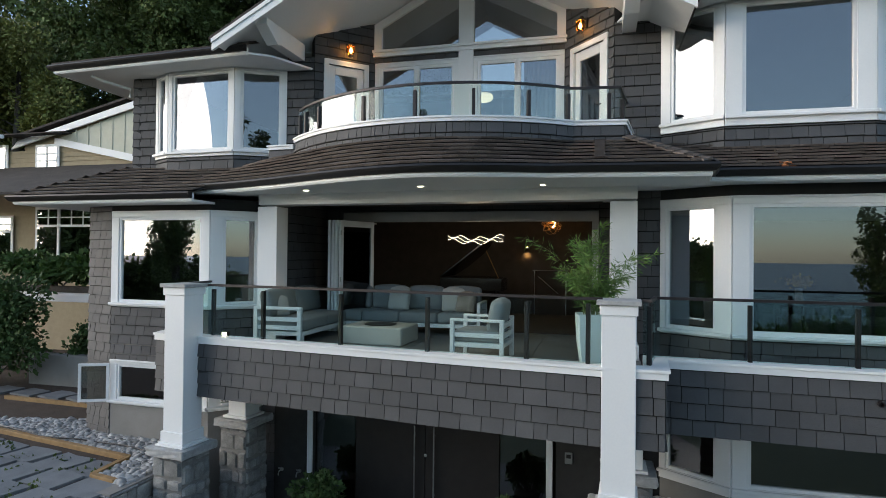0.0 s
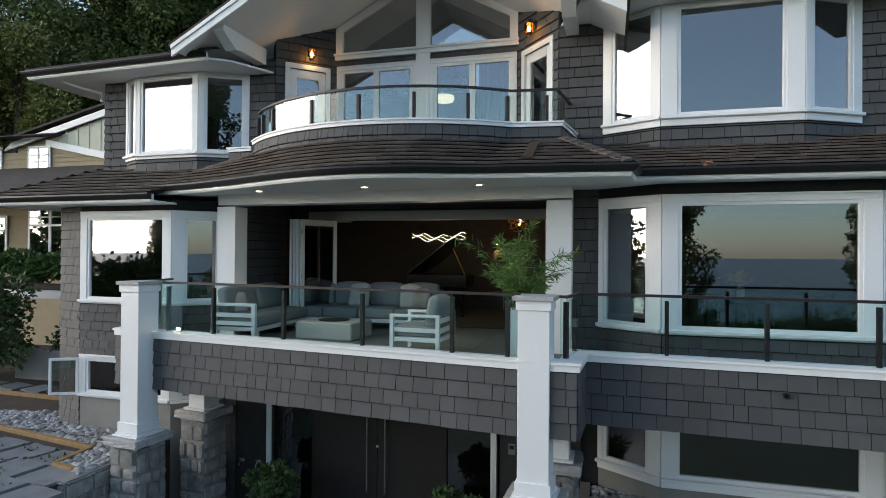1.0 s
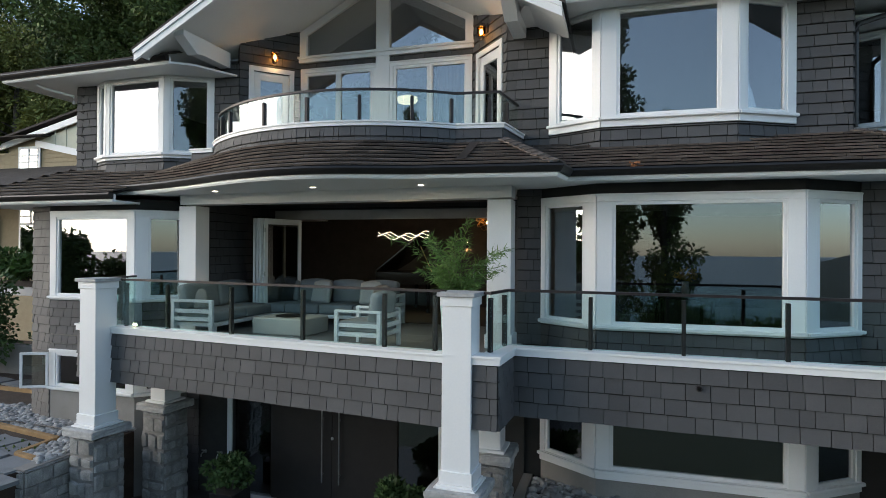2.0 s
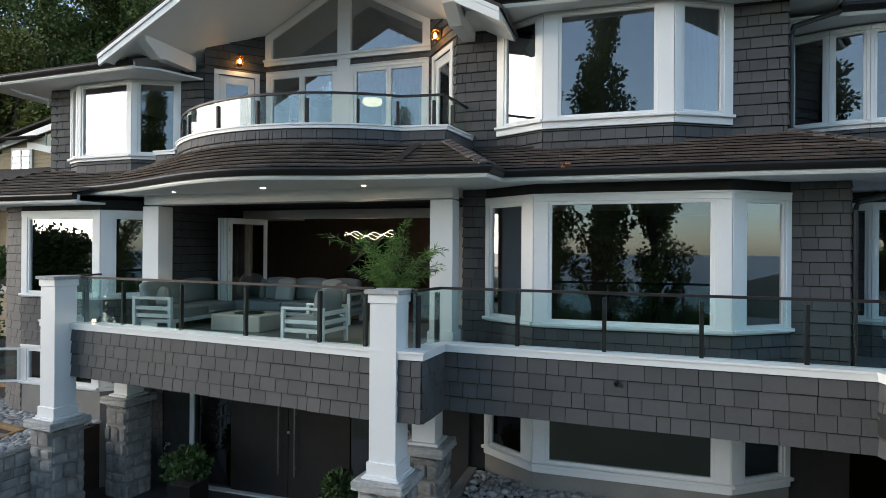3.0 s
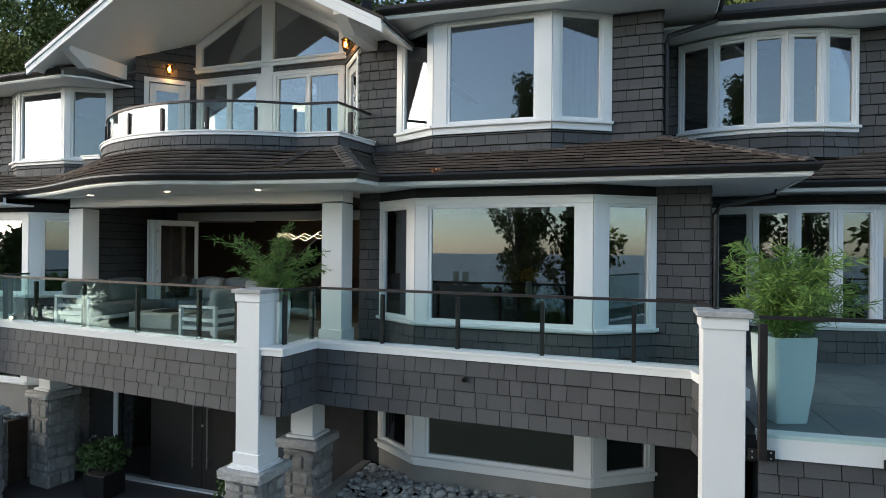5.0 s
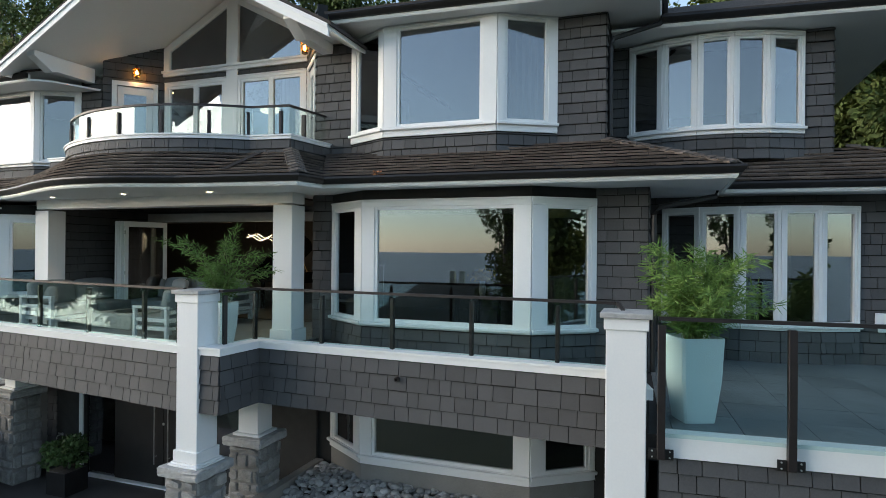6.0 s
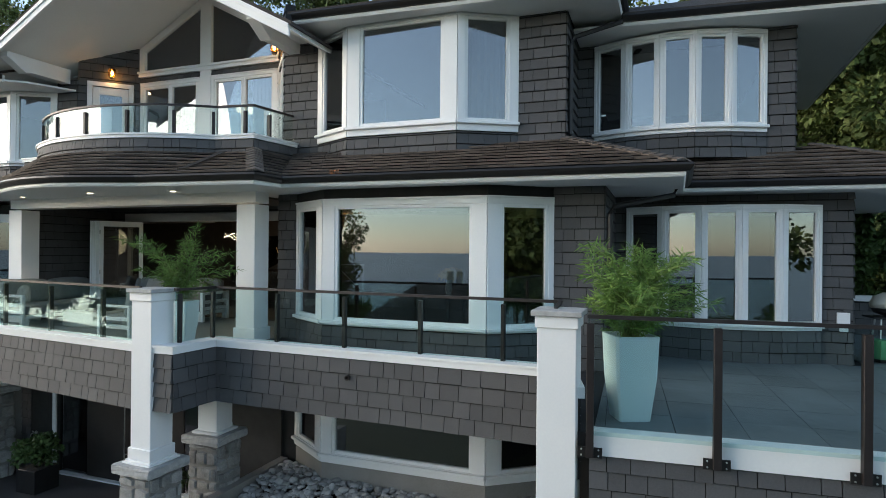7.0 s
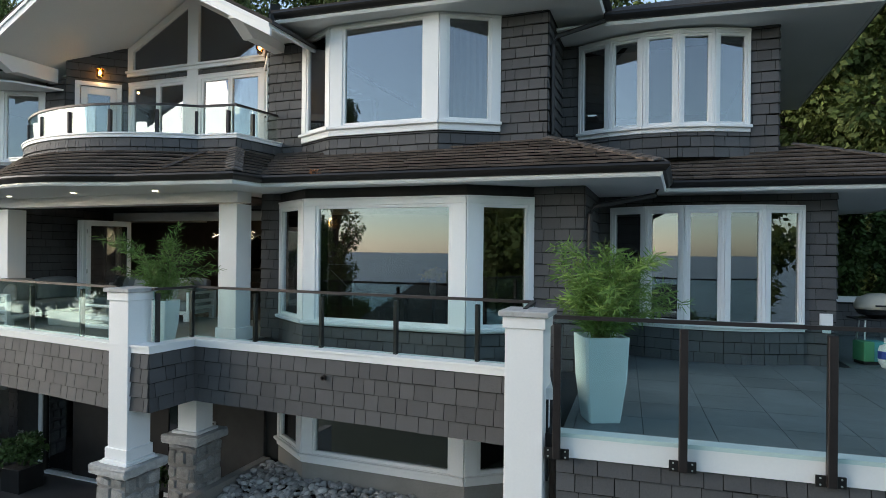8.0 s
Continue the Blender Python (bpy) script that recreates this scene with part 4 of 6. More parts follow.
def cushion(w, d, h, r=0.05, puff=0.02):
    """A soft block with rounded edges and a slightly swollen top; its base at z = 0, centred."""
    bm = box(-w / 2, w / 2, -d / 2, d / 2, 0, h)
    bmesh.ops.bevel(bm, geom=bm.edges[:], offset=min(r, h * 0.45, w * 0.45, d * 0.45), segments=3, affect="EDGES", profile=0.6)
    bmesh.ops.subdivide_edges(bm, edges=[e for e in bm.edges if e.calc_length() > 0.15], cuts=3, use_grid_fill=True)
    for v in bm.verts:
        k = max(0, 1 - (2 * v.co.x / w) ** 2) * max(0, 1 - (2 * v.co.y / d) ** 2)
        if v.co.z > h * 0.6:
            v.co.z += puff * k
        kz = max(0, 1 - (2 * v.co.z / h - 1) ** 2)
        v.co.y += math.copysign(puff * 0.5 * max(0, 1 - (2 * v.co.x / w) ** 2) * kz, v.co.y)
    return bm


FABRIC = surface("grey_outdoor_fabric", (0.20, 0.215, 0.22), (0.27, 0.285, 0.29), 0.9, scale=4, fine=220, bump=0.3)
FABRIC_L = surface("pale_linen_fabric", (0.42, 0.41, 0.38), (0.55, 0.53, 0.50), 0.9, scale=4, fine=220, bump=0.3)
FABRIC_S = surface("striped_brown_fabric", (0.10, 0.07, 0.05), (0.40, 0.36, 0.31), 0.9, scale=3, fine=16, bump=0.2, stretch=(1, 0.02, 0.02))
ALU = surface("white_powder_coat", (0.70, 0.72, 0.72), (0.78, 0.79, 0.79), 0.4, bump=0.03)
POT = surface("white_glazed_planter", (0.62, 0.70, 0.70), (0.72, 0.78, 0.78), 0.35, scale=2, fine=30, bump=0.05)
CASTCON = surface("cast_concrete_table", (0.36, 0.36, 0.32), (0.46, 0.46, 0.42), 0.8, scale=3, bump=0.2)
STEEL = surface("brushed_steel", (0.45, 0.45, 0.44), (0.6, 0.6, 0.58), 0.3, 0.9, bump=0.05)


def leafy(name, dark, light, fine=3.0, through_light=0.25):
    m = surface(name, dark, light, 0.6, scale=fine, fine=25, bump=0.0, per_piece=0.35, island=True)
    m.node_tree.nodes["Principled BSDF"].inputs["Specular IOR Level"].default_value = 0.25
    return m


BAMBOO = leafy("bamboo_leaf", (0.075, 0.15, 0.030), (0.20, 0.31, 0.075))
BAMBOO_D = leafy("dark_bamboo_leaf", (0.07, 0.135, 0.03), (0.17, 0.27, 0.07))
CANE = surface("green_cane", (0.10, 0.13, 0.04), (0.18, 0.2, 0.07), 0.5)
SHRUB = leafy("shrub_leaf", (0.035, 0.065, 0.022), (0.085, 0.14, 0.042))
WOODS = leafy("woodland_leaf", (0.055, 0.080, 0.024), (0.15, 0.19, 0.055), 0.4)
WOODS_Y = leafy("autumn_leaf", (0.09, 0.105, 0.025), (0.22, 0.23, 0.06), 0.4)
CEDAR = leafy("cedar_hedge_leaf", (0.035, 0.07, 0.02), (0.08, 0.13, 0.038), 1.0)
BARK = surface("grey_brown_bark", (0.04, 0.032, 0.025), (0.10, 0.085, 0.07), 0.9, fine=30, bump=0.8)


def leaf_mesh(spots, size, long=1.0, rng=None, droop=0.0, up=0.0):
    """Single leaves, folded along the midrib, at spots (place, way); from_pydata keeps it quick."""
    verts, faces = [], []
    for p, d in spots:
        d = Vector(d) + Vector((rng.gauss(0, 0.5), rng.gauss(0, 0.5), rng.gauss(0, 0.5) - droop + up))
        d.normalize()
        s = d.cross(Vector((rng.gauss(0, 1), rng.gauss(0, 1), rng.gauss(0, 1)))).normalized()
        k = size * rng.uniform(0.6, 1.3)
        L, W = d * k * long, s * k * 0.5 / max(1.0, long * 0.55)
        n = d.cross(s) * k * 0.1
        p = Vector(p)
        i = len(verts)
        verts += [tuple(p), tuple(p + L * 0.45 + W + n), tuple(p + L), tuple(p + L * 0.45 - W + n)]
        faces += [(i, i + 1, i + 2), (i, i + 2, i + 3)]
    return verts, faces


def leaves(name, spots, size, material, parent, rng, long=1.6, droop=0.0, up=0.0, label=""):
    v, f = leaf_mesh(spots, size, long, rng, droop, up)
    me = bpy.data.meshes.new(name)
    me.from_pydata(v, [], f)
    me.materials.append(material)
    ob = new(name, me)
    ob.parent = parent
    return tagged(ob, label) if label else ob


def tree(label, height, spread, material, seed, columnar=False, count=7000, leaf=0.24, name="tree"):
    rng = random.Random(seed)
    t = thing(name, label, "tree")
    base = [(rng.gauss(0, 0.02) * height * k * 0.3, rng.gauss(0, 0.02) * height * k * 0.3, height * 0.93 * k) for k in (0, 0.2, 0.4, 0.6, 0.8, 1.0)]
    bm = tube(base, height * 0.022, height * 0.004, 8)
    clumps = []
    for i in range(46 if not columnar else 60):
        k = rng.uniform(0.14 if columnar else 0.22, 0.98)
        a = rng.uniform(0, 2 * math.pi)
        shape = (1 - k) ** 0.55 * (0.35 + 0.65 * min(1, k * 2.4)) if columnar else math.sqrt(max(0.04, 1 - (2 * (k - 0.58) / 0.95) ** 2))
        r = spread * 0.5 * shape * rng.uniform(0.45, 1.08)
        z0 = height * k * 0.93
        rise = height * (0.10 if columnar else 0.05)
        tip = Vector((r * math.cos(a), r * math.sin(a), z0 + rise))
        o = Vector((0, 0, z0 - rise * 0.4))
        limb = tube([tuple(o), tuple(o.lerp(tip, 0.5) + Vector((0, 0, rise * 0.1))), tuple(tip)], height * 0.006 * (1.2 - k), height * 0.0012, 5)
        me = bpy.data.meshes.new("tmp")
        limb.to_mesh(me)
        limb.free()
        bm.from_mesh(me)
        bpy.data.meshes.remove(me)
        for q in (0.55, 0.8, 1.0):
            clumps.append((o.lerp(tip, q), spread * (0.075 if columnar else 0.10) * rng.uniform(0.7, 1.4)))
    part("trunk", bm, BARK, t)
    spots = []
    for _ in range(count):
        c, r = rng.choice(clumps)
        d = Vector((rng.gauss(0, 1), rng.gauss(0, 1), rng.gauss(0, 0.8)))
        d = d.normalized() * r * rng.random() ** 0.45
        spots.append((c + d, d.normalized() + Vector((0, 0, -0.3))))
    leaves("crown", spots, leaf, material, t, rng, 1.4)
    return t


def shrub(x, y, z, w, d, h, seed, material=SHRUB, count=2600, leaf=0.07, label="dense dark green shrub by the path", name="shrub", lumps=26):
    rng = random.Random(seed)
    s = thing(name, label, "shrub", pose(x, y, z))
    bm = bmesh.new()
    cl = []
    for i in range(lumps):
        a, q = rng.uniform(0, 6.28), rng.random() ** 0.6
        cl.append(Vector((w * 0.42 * q * math.cos(a), d * 0.42 * q * math.sin(a), h * rng.uniform(0.2, 0.85))))
    for c in cl[:9]:
        st = tube([(c.x * 0.15, c.y * 0.15, 0), (c.x * 0.5, c.y * 0.5, c.z * 0.5), tuple(c)], 0.015, 0.005, 5)
        part("stem", st, BARK, s)
    bm.free()
    spots = []
    for _ in range(count):
        c = rng.choice(cl)
        v = Vector((rng.gauss(0, 1), rng.gauss(0, 1), rng.gauss(0, 1))).normalized()
        k = rng.random() ** 0.4
        p = c + Vector((v.x * w * 0.16, v.y * d * 0.16, v.z * h * 0.17)) * k
        p.z = max(0.02, p.z)
        spots.append((p, v))
    leaves("foliage", spots, leaf, material, s, rng, 1.5)
    return s


# ---- planters with bamboo ----
def planter(x, y, turn, h, wb, wt, label, z=0.0):
    p = thing("planter", label, "planter", pose(x, y, z, 0, 0, turn), "tall planters")
    bm = bmesh.new()
    rings = []
    for z, w in ((0.0, wb), (0.02, wb + 0.01), (h * 0.5, (wb + wt) / 2 + 0.035), (h - 0.02, wt), (h, wt), (h, wt - 0.05), (h - 0.08, wt - 0.06)):
        c = w * 0.06
        k = w / 2
        rings.append([bm.verts.new((a, b, z)) for a, b in ((-k + c, -k), (k - c, -k), (k, -k + c), (k, k - c), (k - c, k), (-k + c, k), (-k, k - c), (-k, -k + c))])
    for a, b in zip(rings, rings[1:]):
        for i in range(8):
            bm.faces.new((a[i], a[(i + 1) % 8], b[(i + 1) % 8], b[i]))
    bm.faces.new(rings[0][::-1])
    part("body", bm, POT, p)
    k = wt / 2 - 0.035
    part("soil", box(-k, k, -k, k, h - 0.16, h - 0.07), BARK, p, "dark potting soil")
    return p


def bamboo(x, y, z, seed, plumes, material, label, leaf=0.1, per_cane=150):
    """Canes that arch out in plumes; plumes: (way in degrees, reach, height, canes)."""
    rng = random.Random(seed)
    b = thing("bamboo_plant", label, "plant", pose(x, y, z), "bamboo plants")
    spots = []
    for way, reach, tall, canes in plumes:
        for _ in range(canes):
            a = radians(way + rng.gauss(0, 26))
            out = reach * rng.uniform(0.45, 1.05)
            h = tall * rng.uniform(0.55, 1.02)
            d = Vector((math.cos(a), math.sin(a), 0))
            f = Vector((rng.uniform(-0.09, 0.09), rng.uniform(-0.09, 0.09), 0))
            pts = [tuple(f + d * out * t ** 1.7 + Vector((0, 0, h * (1.28 * t - 0.28 * t ** 3.2)))) for t in (k / 7 for k in range(8))]
            part("cane", tube(pts, 0.0045, 0.0012, 5), CANE, b)
            for _ in range(per_cane):
                t = rng.uniform(0.12, 1.0) ** 0.75
                k = min(6, int(t * 7))
                p = Vector(pts[k]).lerp(Vector(pts[k + 1]), t * 7 - k)
                way_out = (Vector(pts[k + 1]) - Vector(pts[k])).normalized()
                twig = Vector((rng.gauss(0, 1), rng.gauss(0, 1), rng.gauss(0, 0.5))) * 0.05 * (1.25 - t)
                spots.append((p + twig, way_out * 0.7 + twig.normalized() * 0.8))
    leaves("foliage", spots, leaf, material, b, rng, 4.2, 0.35)
    return b


planter(6.29, 7.16, 24, 0.88, 0.32, 0.46, "tall white square planter on the terrace")
bamboo(6.29, 7.16, 0.81, 3, ((100, 0.22, 1.0, 9), (175, 0.62, 1.1, 7), (205, 0.42, 0.82, 8), (0, 0.72, 0.92, 9), (-20, 0.85, 0.62, 9), (-60, 0.40, 0.6, 9), (-110, 0.36, 0.5, 8), (150, 0.4, 0.55, 6), (35, 0.5, 0.98, 8)), BAMBOO, "bushy light green bamboo in the terrace planter", 0.029, 120)
planter(-0.47, 7.98, 8, 0.74, 0.22, 0.36, "tall white planter behind the deck column", DECK)
bamboo(-0.47, 7.98, 0.85, 8, ((246, 1.0, 1.15, 4), (235, 0.6, 0.9, 4), (80, 0.15, 1.25, 6), (12, 0.75, 0.88, 5), (-20, 0.5, 0.55, 4), (200, 0.35, 0.7, 4)), BAMBOO_D, "airy green bamboo in the deck planter", 0.030, 110)

# ---- lounge furniture ----
def sofa_module(x, y, turn, w, arm_left=False, arm_right=False, label="white framed outdoor sofa with grey cushions", seats=1):
    s = thing("sofa", label, "sofa", pose(x, y, DECK, 0, 0, turn), "lounge set")
    d = 0.86
    part("base_frame", box(-w / 2, w / 2, -d / 2, d / 2, 0.14, 0.21, 0.006), ALU, s)
    for lx in (-w / 2 + 0.04, w / 2 - 0.04):
        for ly in (-d / 2 + 0.04, d / 2 - 0.04):
            part("leg", box(lx - 0.035, lx + 0.035, ly - 0.035, ly + 0.035, 0.0, 0.14, 0.004), ALU, s)
    part("back_frame", box(-w / 2, w / 2, d / 2 - 0.06, d / 2, 0.211, 0.56, 0.006), ALU, s)
    for side, on in ((-1, arm_left), (1, arm_right)):
        if on:
            xx = side * (w / 2 + 0.04)
            part("arm", box(xx - 0.035, xx + 0.035, -d / 2, d / 2, 0.57, 0.62, 0.006), ALU, s)
            for yy in (-d / 2 + 0.035, d / 2 - 0.035):
                part("arm_post", box(xx - 0.035, xx + 0.035, yy - 0.035, yy + 0.035, 0.0, 0.57, 0.004), ALU, s)
            for zz in (0.24, 0.38):
                part("slat", box(xx - 0.02, xx + 0.02, -d / 2 + 0.071, d / 2 - 0.071, zz, zz + 0.07, 0.004), ALU, s)
    cw = w / seats
    for i in range(seats):
        cx = -w / 2 + cw * (i + 0.5)
        c = part("seat_cushion", cushion(cw - 0.01, d - 0.07, 0.2), FABRIC, s, smooth=True)
        c.matrix_local = pose(cx, -0.03, 0.212)
        b = part("back_cushion", cushion(cw - 0.03, 0.2, 0.46, 0.07, 0.04), FABRIC, s, smooth=True)
        b.matrix_local = pose(cx, d / 2 - 0.2, 0.41, -10)
    return s


sofa_module(-5.50, 9.66, 91, 1.95, arm_left=True, seats=2, label="white framed outdoor sofa with grey cushions by the side wall")
sofa_module(-4.05, 10.98, 2, 3.0, arm_right=True, seats=4, label="white framed outdoor sofa with grey cushions before the opening")


def pillow(x, y, z, w, rx, rz, material, label):
    bm = cushion(w, 0.12, w, 0.055, 0.05)
    o = part("pillow", bm, material, None, label, True)
    o.matrix_world = pose(x, y, z, rx, 0, rz)
    tagged(o, "", "pillow", "lounge pillows")


pillow(-5.62, 8.98, DECK + 0.42, 0.34, -18, 60, FABRIC_L, "small pale pillow leaning on the sofa")
pillow(-4.15, 10.86, DECK + 0.42, 0.44, -18, -6, FABRIC_L, "square pale linen pillow on the sofa")
pillow(-3.05, 10.90, DECK + 0.42, 0.44, -18, 10, FABRIC_L, "square patterned pale pillow on the sofa")
pillow(-2.80, 10.78, DECK + 0.42, 0.38, -20, -14, FABRIC_S, "brown striped pillow on the sofa")
pillow(-5.25, 10.72, DECK + 0.42, 0.36, -18, 40, FABRIC_S, "brown striped pillow in the sofa corner")

table = thing("fire_table", "low cast concrete fire table with a dark burner", "table", pose(-3.98, 9.45, DECK, 0, 0, -2))
bm = box(-0.54, 0.54, -0.42, 0.42, 0.0, 0.30, 0.02)
part("body", bm, CASTCON, table)
part("burner", lathe([(0.27, 0.301), (0.28, 0.312), (0.25, 0.318), (0.02, 0.306)], 24), BLACK, table, "dark burner bowl")


def armchair(x, y, turn, label):
    c = thing("armchair", label, "armchair", pose(x, y, DECK, 0, 0, turn), "armchairs")
    w, d = 0.78, 0.78
    for side in (-1, 1):
        xx = side * (w / 2 - 0.03)
        for yy, hh in ((-d / 2 + 0.03, 0.56), (d / 2 - 0.03, 0.56)):
            part("leg", box(xx - 0.03, xx + 0.03, yy - 0.03, yy + 0.03, 0.0, hh, 0.005), ALU, c)
        part("arm", box(xx - 0.035, xx + 0.035, -d / 2, d / 2, 0.561, 0.60, 0.006), ALU, c)
        for zz in (0.20, 0.34):
            part("slat", box(xx - 0.015, xx + 0.015, -d / 2 + 0.061, d / 2 - 0.061, zz, zz + 0.06, 0.004), ALU, c)
    part("seat_frame", box(-w / 2 + 0.061, w / 2 - 0.061, -d / 2 + 0.01, d / 2 - 0.01, 0.20, 0.26, 0.005), ALU, c)
    for zz in (0.33, 0.47):
        part("back_slat", box(-w / 2 + 0.061, w / 2 - 0.061, d / 2 - 0.045, d / 2 - 0.01, zz, zz + 0.07, 0.004), ALU, c)
    s = part("seat_cushion", cushion(w - 0.14, d - 0.08, 0.16), FABRIC, c, smooth=True)
    s.matrix_local = pose(0, -0.02, 0.262)
    b = part("back_cushion", cushion(w - 0.16, 0.2, 0.46, 0.08, 0.04), FABRIC, c, smooth=True)
    b.matrix_local = pose(0, d / 2 - 0.19, 0.40, -10)
    return c


armchair(-2.00, 8.43, -93, "white slatted armchair with grey cushions facing the fire table")

# ---- lanterns on the balcony walls ----
BULB = glowing("warm_bulb", (1.0, 0.50, 0.14), 14.0)
AMBER = coated_glass("amber_lantern_glass", (1.0, 0.8, 0.5), (1.0, 0.75, 0.4), 0.02)


def lantern(ends, u, z, label):
    m, n = facet(*ends)
    l = thing("wall_lantern", label, "lamp", m @ Matrix.Translation((u, -0.02, z)), "balcony lanterns")
    part("backplate", box(-0.05, 0.05, -0.03, 0.0, -0.02, 0.16, 0.008), BRONZE, l)
    part("arm", tube([(0, -0.02, 0.10), (0, -0.07, 0.17), (0, -0.13, 0.16)], 0.011, 0.011), BRONZE, l)
    o = part("roof_cap", lathe([(0.095, 0.08), (0.06, 0.11), (0.02, 0.15), (0.01, 0.17)], 12), BRONZE, l)
    o.matrix_local = pose(0, -0.13, 0)
    g = part("glass", lathe([(0.05, -0.10), (0.08, -0.03), (0.075, 0.079)], 12), AMBER, l)
    g.matrix_local = pose(0, -0.13, 0)
    g.visible_shadow = False
    o = part("base", lathe([(0.02, -0.15), (0.055, -0.12), (0.055, -0.1)], 12), BRONZE, l)
    o.matrix_local = pose(0, -0.13, 0)
    o = part("bulb", lathe([(0.01, -0.06), (0.032, -0.02), (0.025, 0.02), (0.008, 0.05)], 10), BULB, l)
    o.matrix_local = pose(0, -0.13, 0)
    lamp = new("lantern_light", bpy.data.lights.new("lantern_light", "POINT"))
    lamp.data.energy, lamp.data.color, lamp.data.shadow_soft_size = 0.4, (1.0, 0.55, 0.2), 0.03
    lamp.parent = l
    lamp.matrix_local = pose(0, -0.13, -0.2)


lantern(D1, 0.68, 5.70, "lit bronze wall lantern above the balcony door")
lantern(D2, 0.60, 5.78, "lit bronze wall lantern above the balcony door")

# spot lamps in the soffit
SPOT = glowing("spot_lens", (1.0, 0.78, 0.5), 12.0)
for x, y in ((-4.95, 8.55), (-2.95, 8.35), (-1.15, 8.44)):
    s = thing("soffit_spot", "small lit recessed spot lamp in the soffit", "spot lamp", pose(x, y, EZ - 0.149), "soffit spots")
    part("ring", lathe([(0.065, 0.0), (0.065, -0.008), (0.05, -0.012), (0.05, -0.002)], 18), WHITE, s)
    part("lens", lathe([(0.048, -0.002), (0.04, -0.007), (0.005, -0.009)], 18), SPOT, s)
    lamp = new("spot_light", bpy.data.lights.new("spot_light", "SPOT"))
    lamp.data.energy, lamp.data.color, lamp.data.spot_size, lamp.data.shadow_soft_size = 7, (1.0, 0.75, 0.48), radians(80), 0.03
    lamp.parent = s
    lamp.matrix_local = pose(0, 0, -0.03)

DECKLENS = glowing("warm_deck_lens", (1.0, 0.80, 0.50), 5.0)
dk = thing("deck_light", "small lit deck lamp on the white parapet cap", "lamp", pose(-5.86, 7.78, RIM_TOP, 0, 0, -7))
part("housing", box(-0.055, 0.055, -0.035, 0.035, 0.0, 0.075, 0.006), BRONZE, dk)
part("lens", box(-0.042, 0.042, -0.039, -0.0355, 0.014, 0.060, 0.002), DECKLENS, dk, "warm lit lens")

dl = thing("drum_pendant", "lit pale drum pendant in the balcony room", "lamp", pose(-2.8, 12.35, 5.02))
part("shade", lathe([(0.20, 0.0), (0.23, 0.05), (0.22, 0.12), (0.05, 0.13)], 20), glowing("lit_paper_shade", (1.0, 0.80, 0.52), 1.1), dl)
part("cord", tube([(0, 0, 0.13), (0, 0, 2.27)], 0.004, 0.004, 4), BLACK, dl)
fl = part("roof_flashing", box(-0.07, 0.07, -0.5, 0.5, 0.045, 0.052), BRONZE, None, "narrow brown metal flashing on the roof")
fl.matrix_world = pose(-0.36, 8.30, 3.14, 24, 0, 0)
tagged(fl, "", "flashing")

# curtains behind the upper windows
LINEN = surface("white_sheer_curtain", (0.66, 0.67, 0.68), (0.78, 0.78, 0.78), 0.9, scale=3, fine=120, bump=0.15)


def curtain(p0, p1, z0, z1, folds, label):
    """A hanging cloth with folds between two plan points."""
    m, n = facet(p0, p1)
    bm = bmesh.new()
    steps = folds * 8
    cols = []
    for i in range(steps + 1):
        u = n * i / steps
        w = 0.035 * math.sin(2 * math.pi * folds * i / steps) + 0.008 * math.sin(1.7 * i)
        cols.append([bm.verts.new((u, w * k, z)) for z, k in ((z0, 1.15), ((z0 + z1) / 2, 1.0), (z1, 0.7))])
    for a, b in zip(cols, cols[1:]):
        for k in range(2):
            bm.faces.new((a[k], b[k], b[k + 1], a[k + 1]))
    bmesh.ops.solidify(bm, geom=bm.faces[:], thickness=0.003)
    o = part("curtain", bm, LINEN, None, label, True)
    o.matrix_world = m
    tagged(o, "", "curtain", "upper curtains")


curtain((3.62, 10.00), (4.22, 10.34), 3.75, 5.52, 6, "white sheer curtain behind the upper bay window")
curtain((-1.78, 11.30), (-1.12, 11.30), UP + 0.05, 5.44, 7, "white sheer curtain behind the balcony door")
curtain((-3.02, 11.30), (-2.80, 11.30), UP + 0.05, 5.44, 3, "white sheer curtain gathered beside the mullion")

# ---- living room seen through the wide opening ----
FRAMEG = surface("grey_white_frame", (0.40, 0.40, 0.39), (0.48, 0.48, 0.47), 0.5)
window_count[0] += 1
of = thing(f"door_{window_count[0]}", "wide white door frame of the open folding doors", "door frame", None, "", "structure")
part("head", box(-5.58, -0.36, 11.42, 11.56, 2.36, 2.56, 0.006), FRAMEG, of)
part("jamb", box(-5.58, -5.46, 11.42, 11.56, DECK, 2.36, 0.005), FRAMEG, of)
part("jamb", box(-0.48, -0.36, 11.42, 11.56, DECK, 2.36, 0.005), FRAMEG, of)


def folding_leaf(x, y, turn):
    f = thing("folding_door", "white framed glass folding door leaf, folded open", "door", pose(x, y, 0, 0, 0, turn), "folding doors")
    bm = bmesh.new()
    for q in ((0, 0.08, DECK + 0.02, 2.34), (0.84, 0.92, DECK + 0.02, 2.34), (0.08, 0.84, DECK + 0.02, DECK + 0.16), (0.08, 0.84, 2.22, 2.34)):
        add_box(bm, q[0], q[1], -0.025, 0.025, q[2], q[3], 0.004)
    part("leaf_frame", bm, WHITE, f)
    part("pane", box(0.079, 0.841, -0.004, 0.004, DECK + 0.159, 2.221), PANE, f)
    for z in (0.4, 1.15, 2.05):
        part("hinge", box(-0.012, 0.012, -0.04, -0.0255, z, z + 0.09, 0.003), STEEL, f)


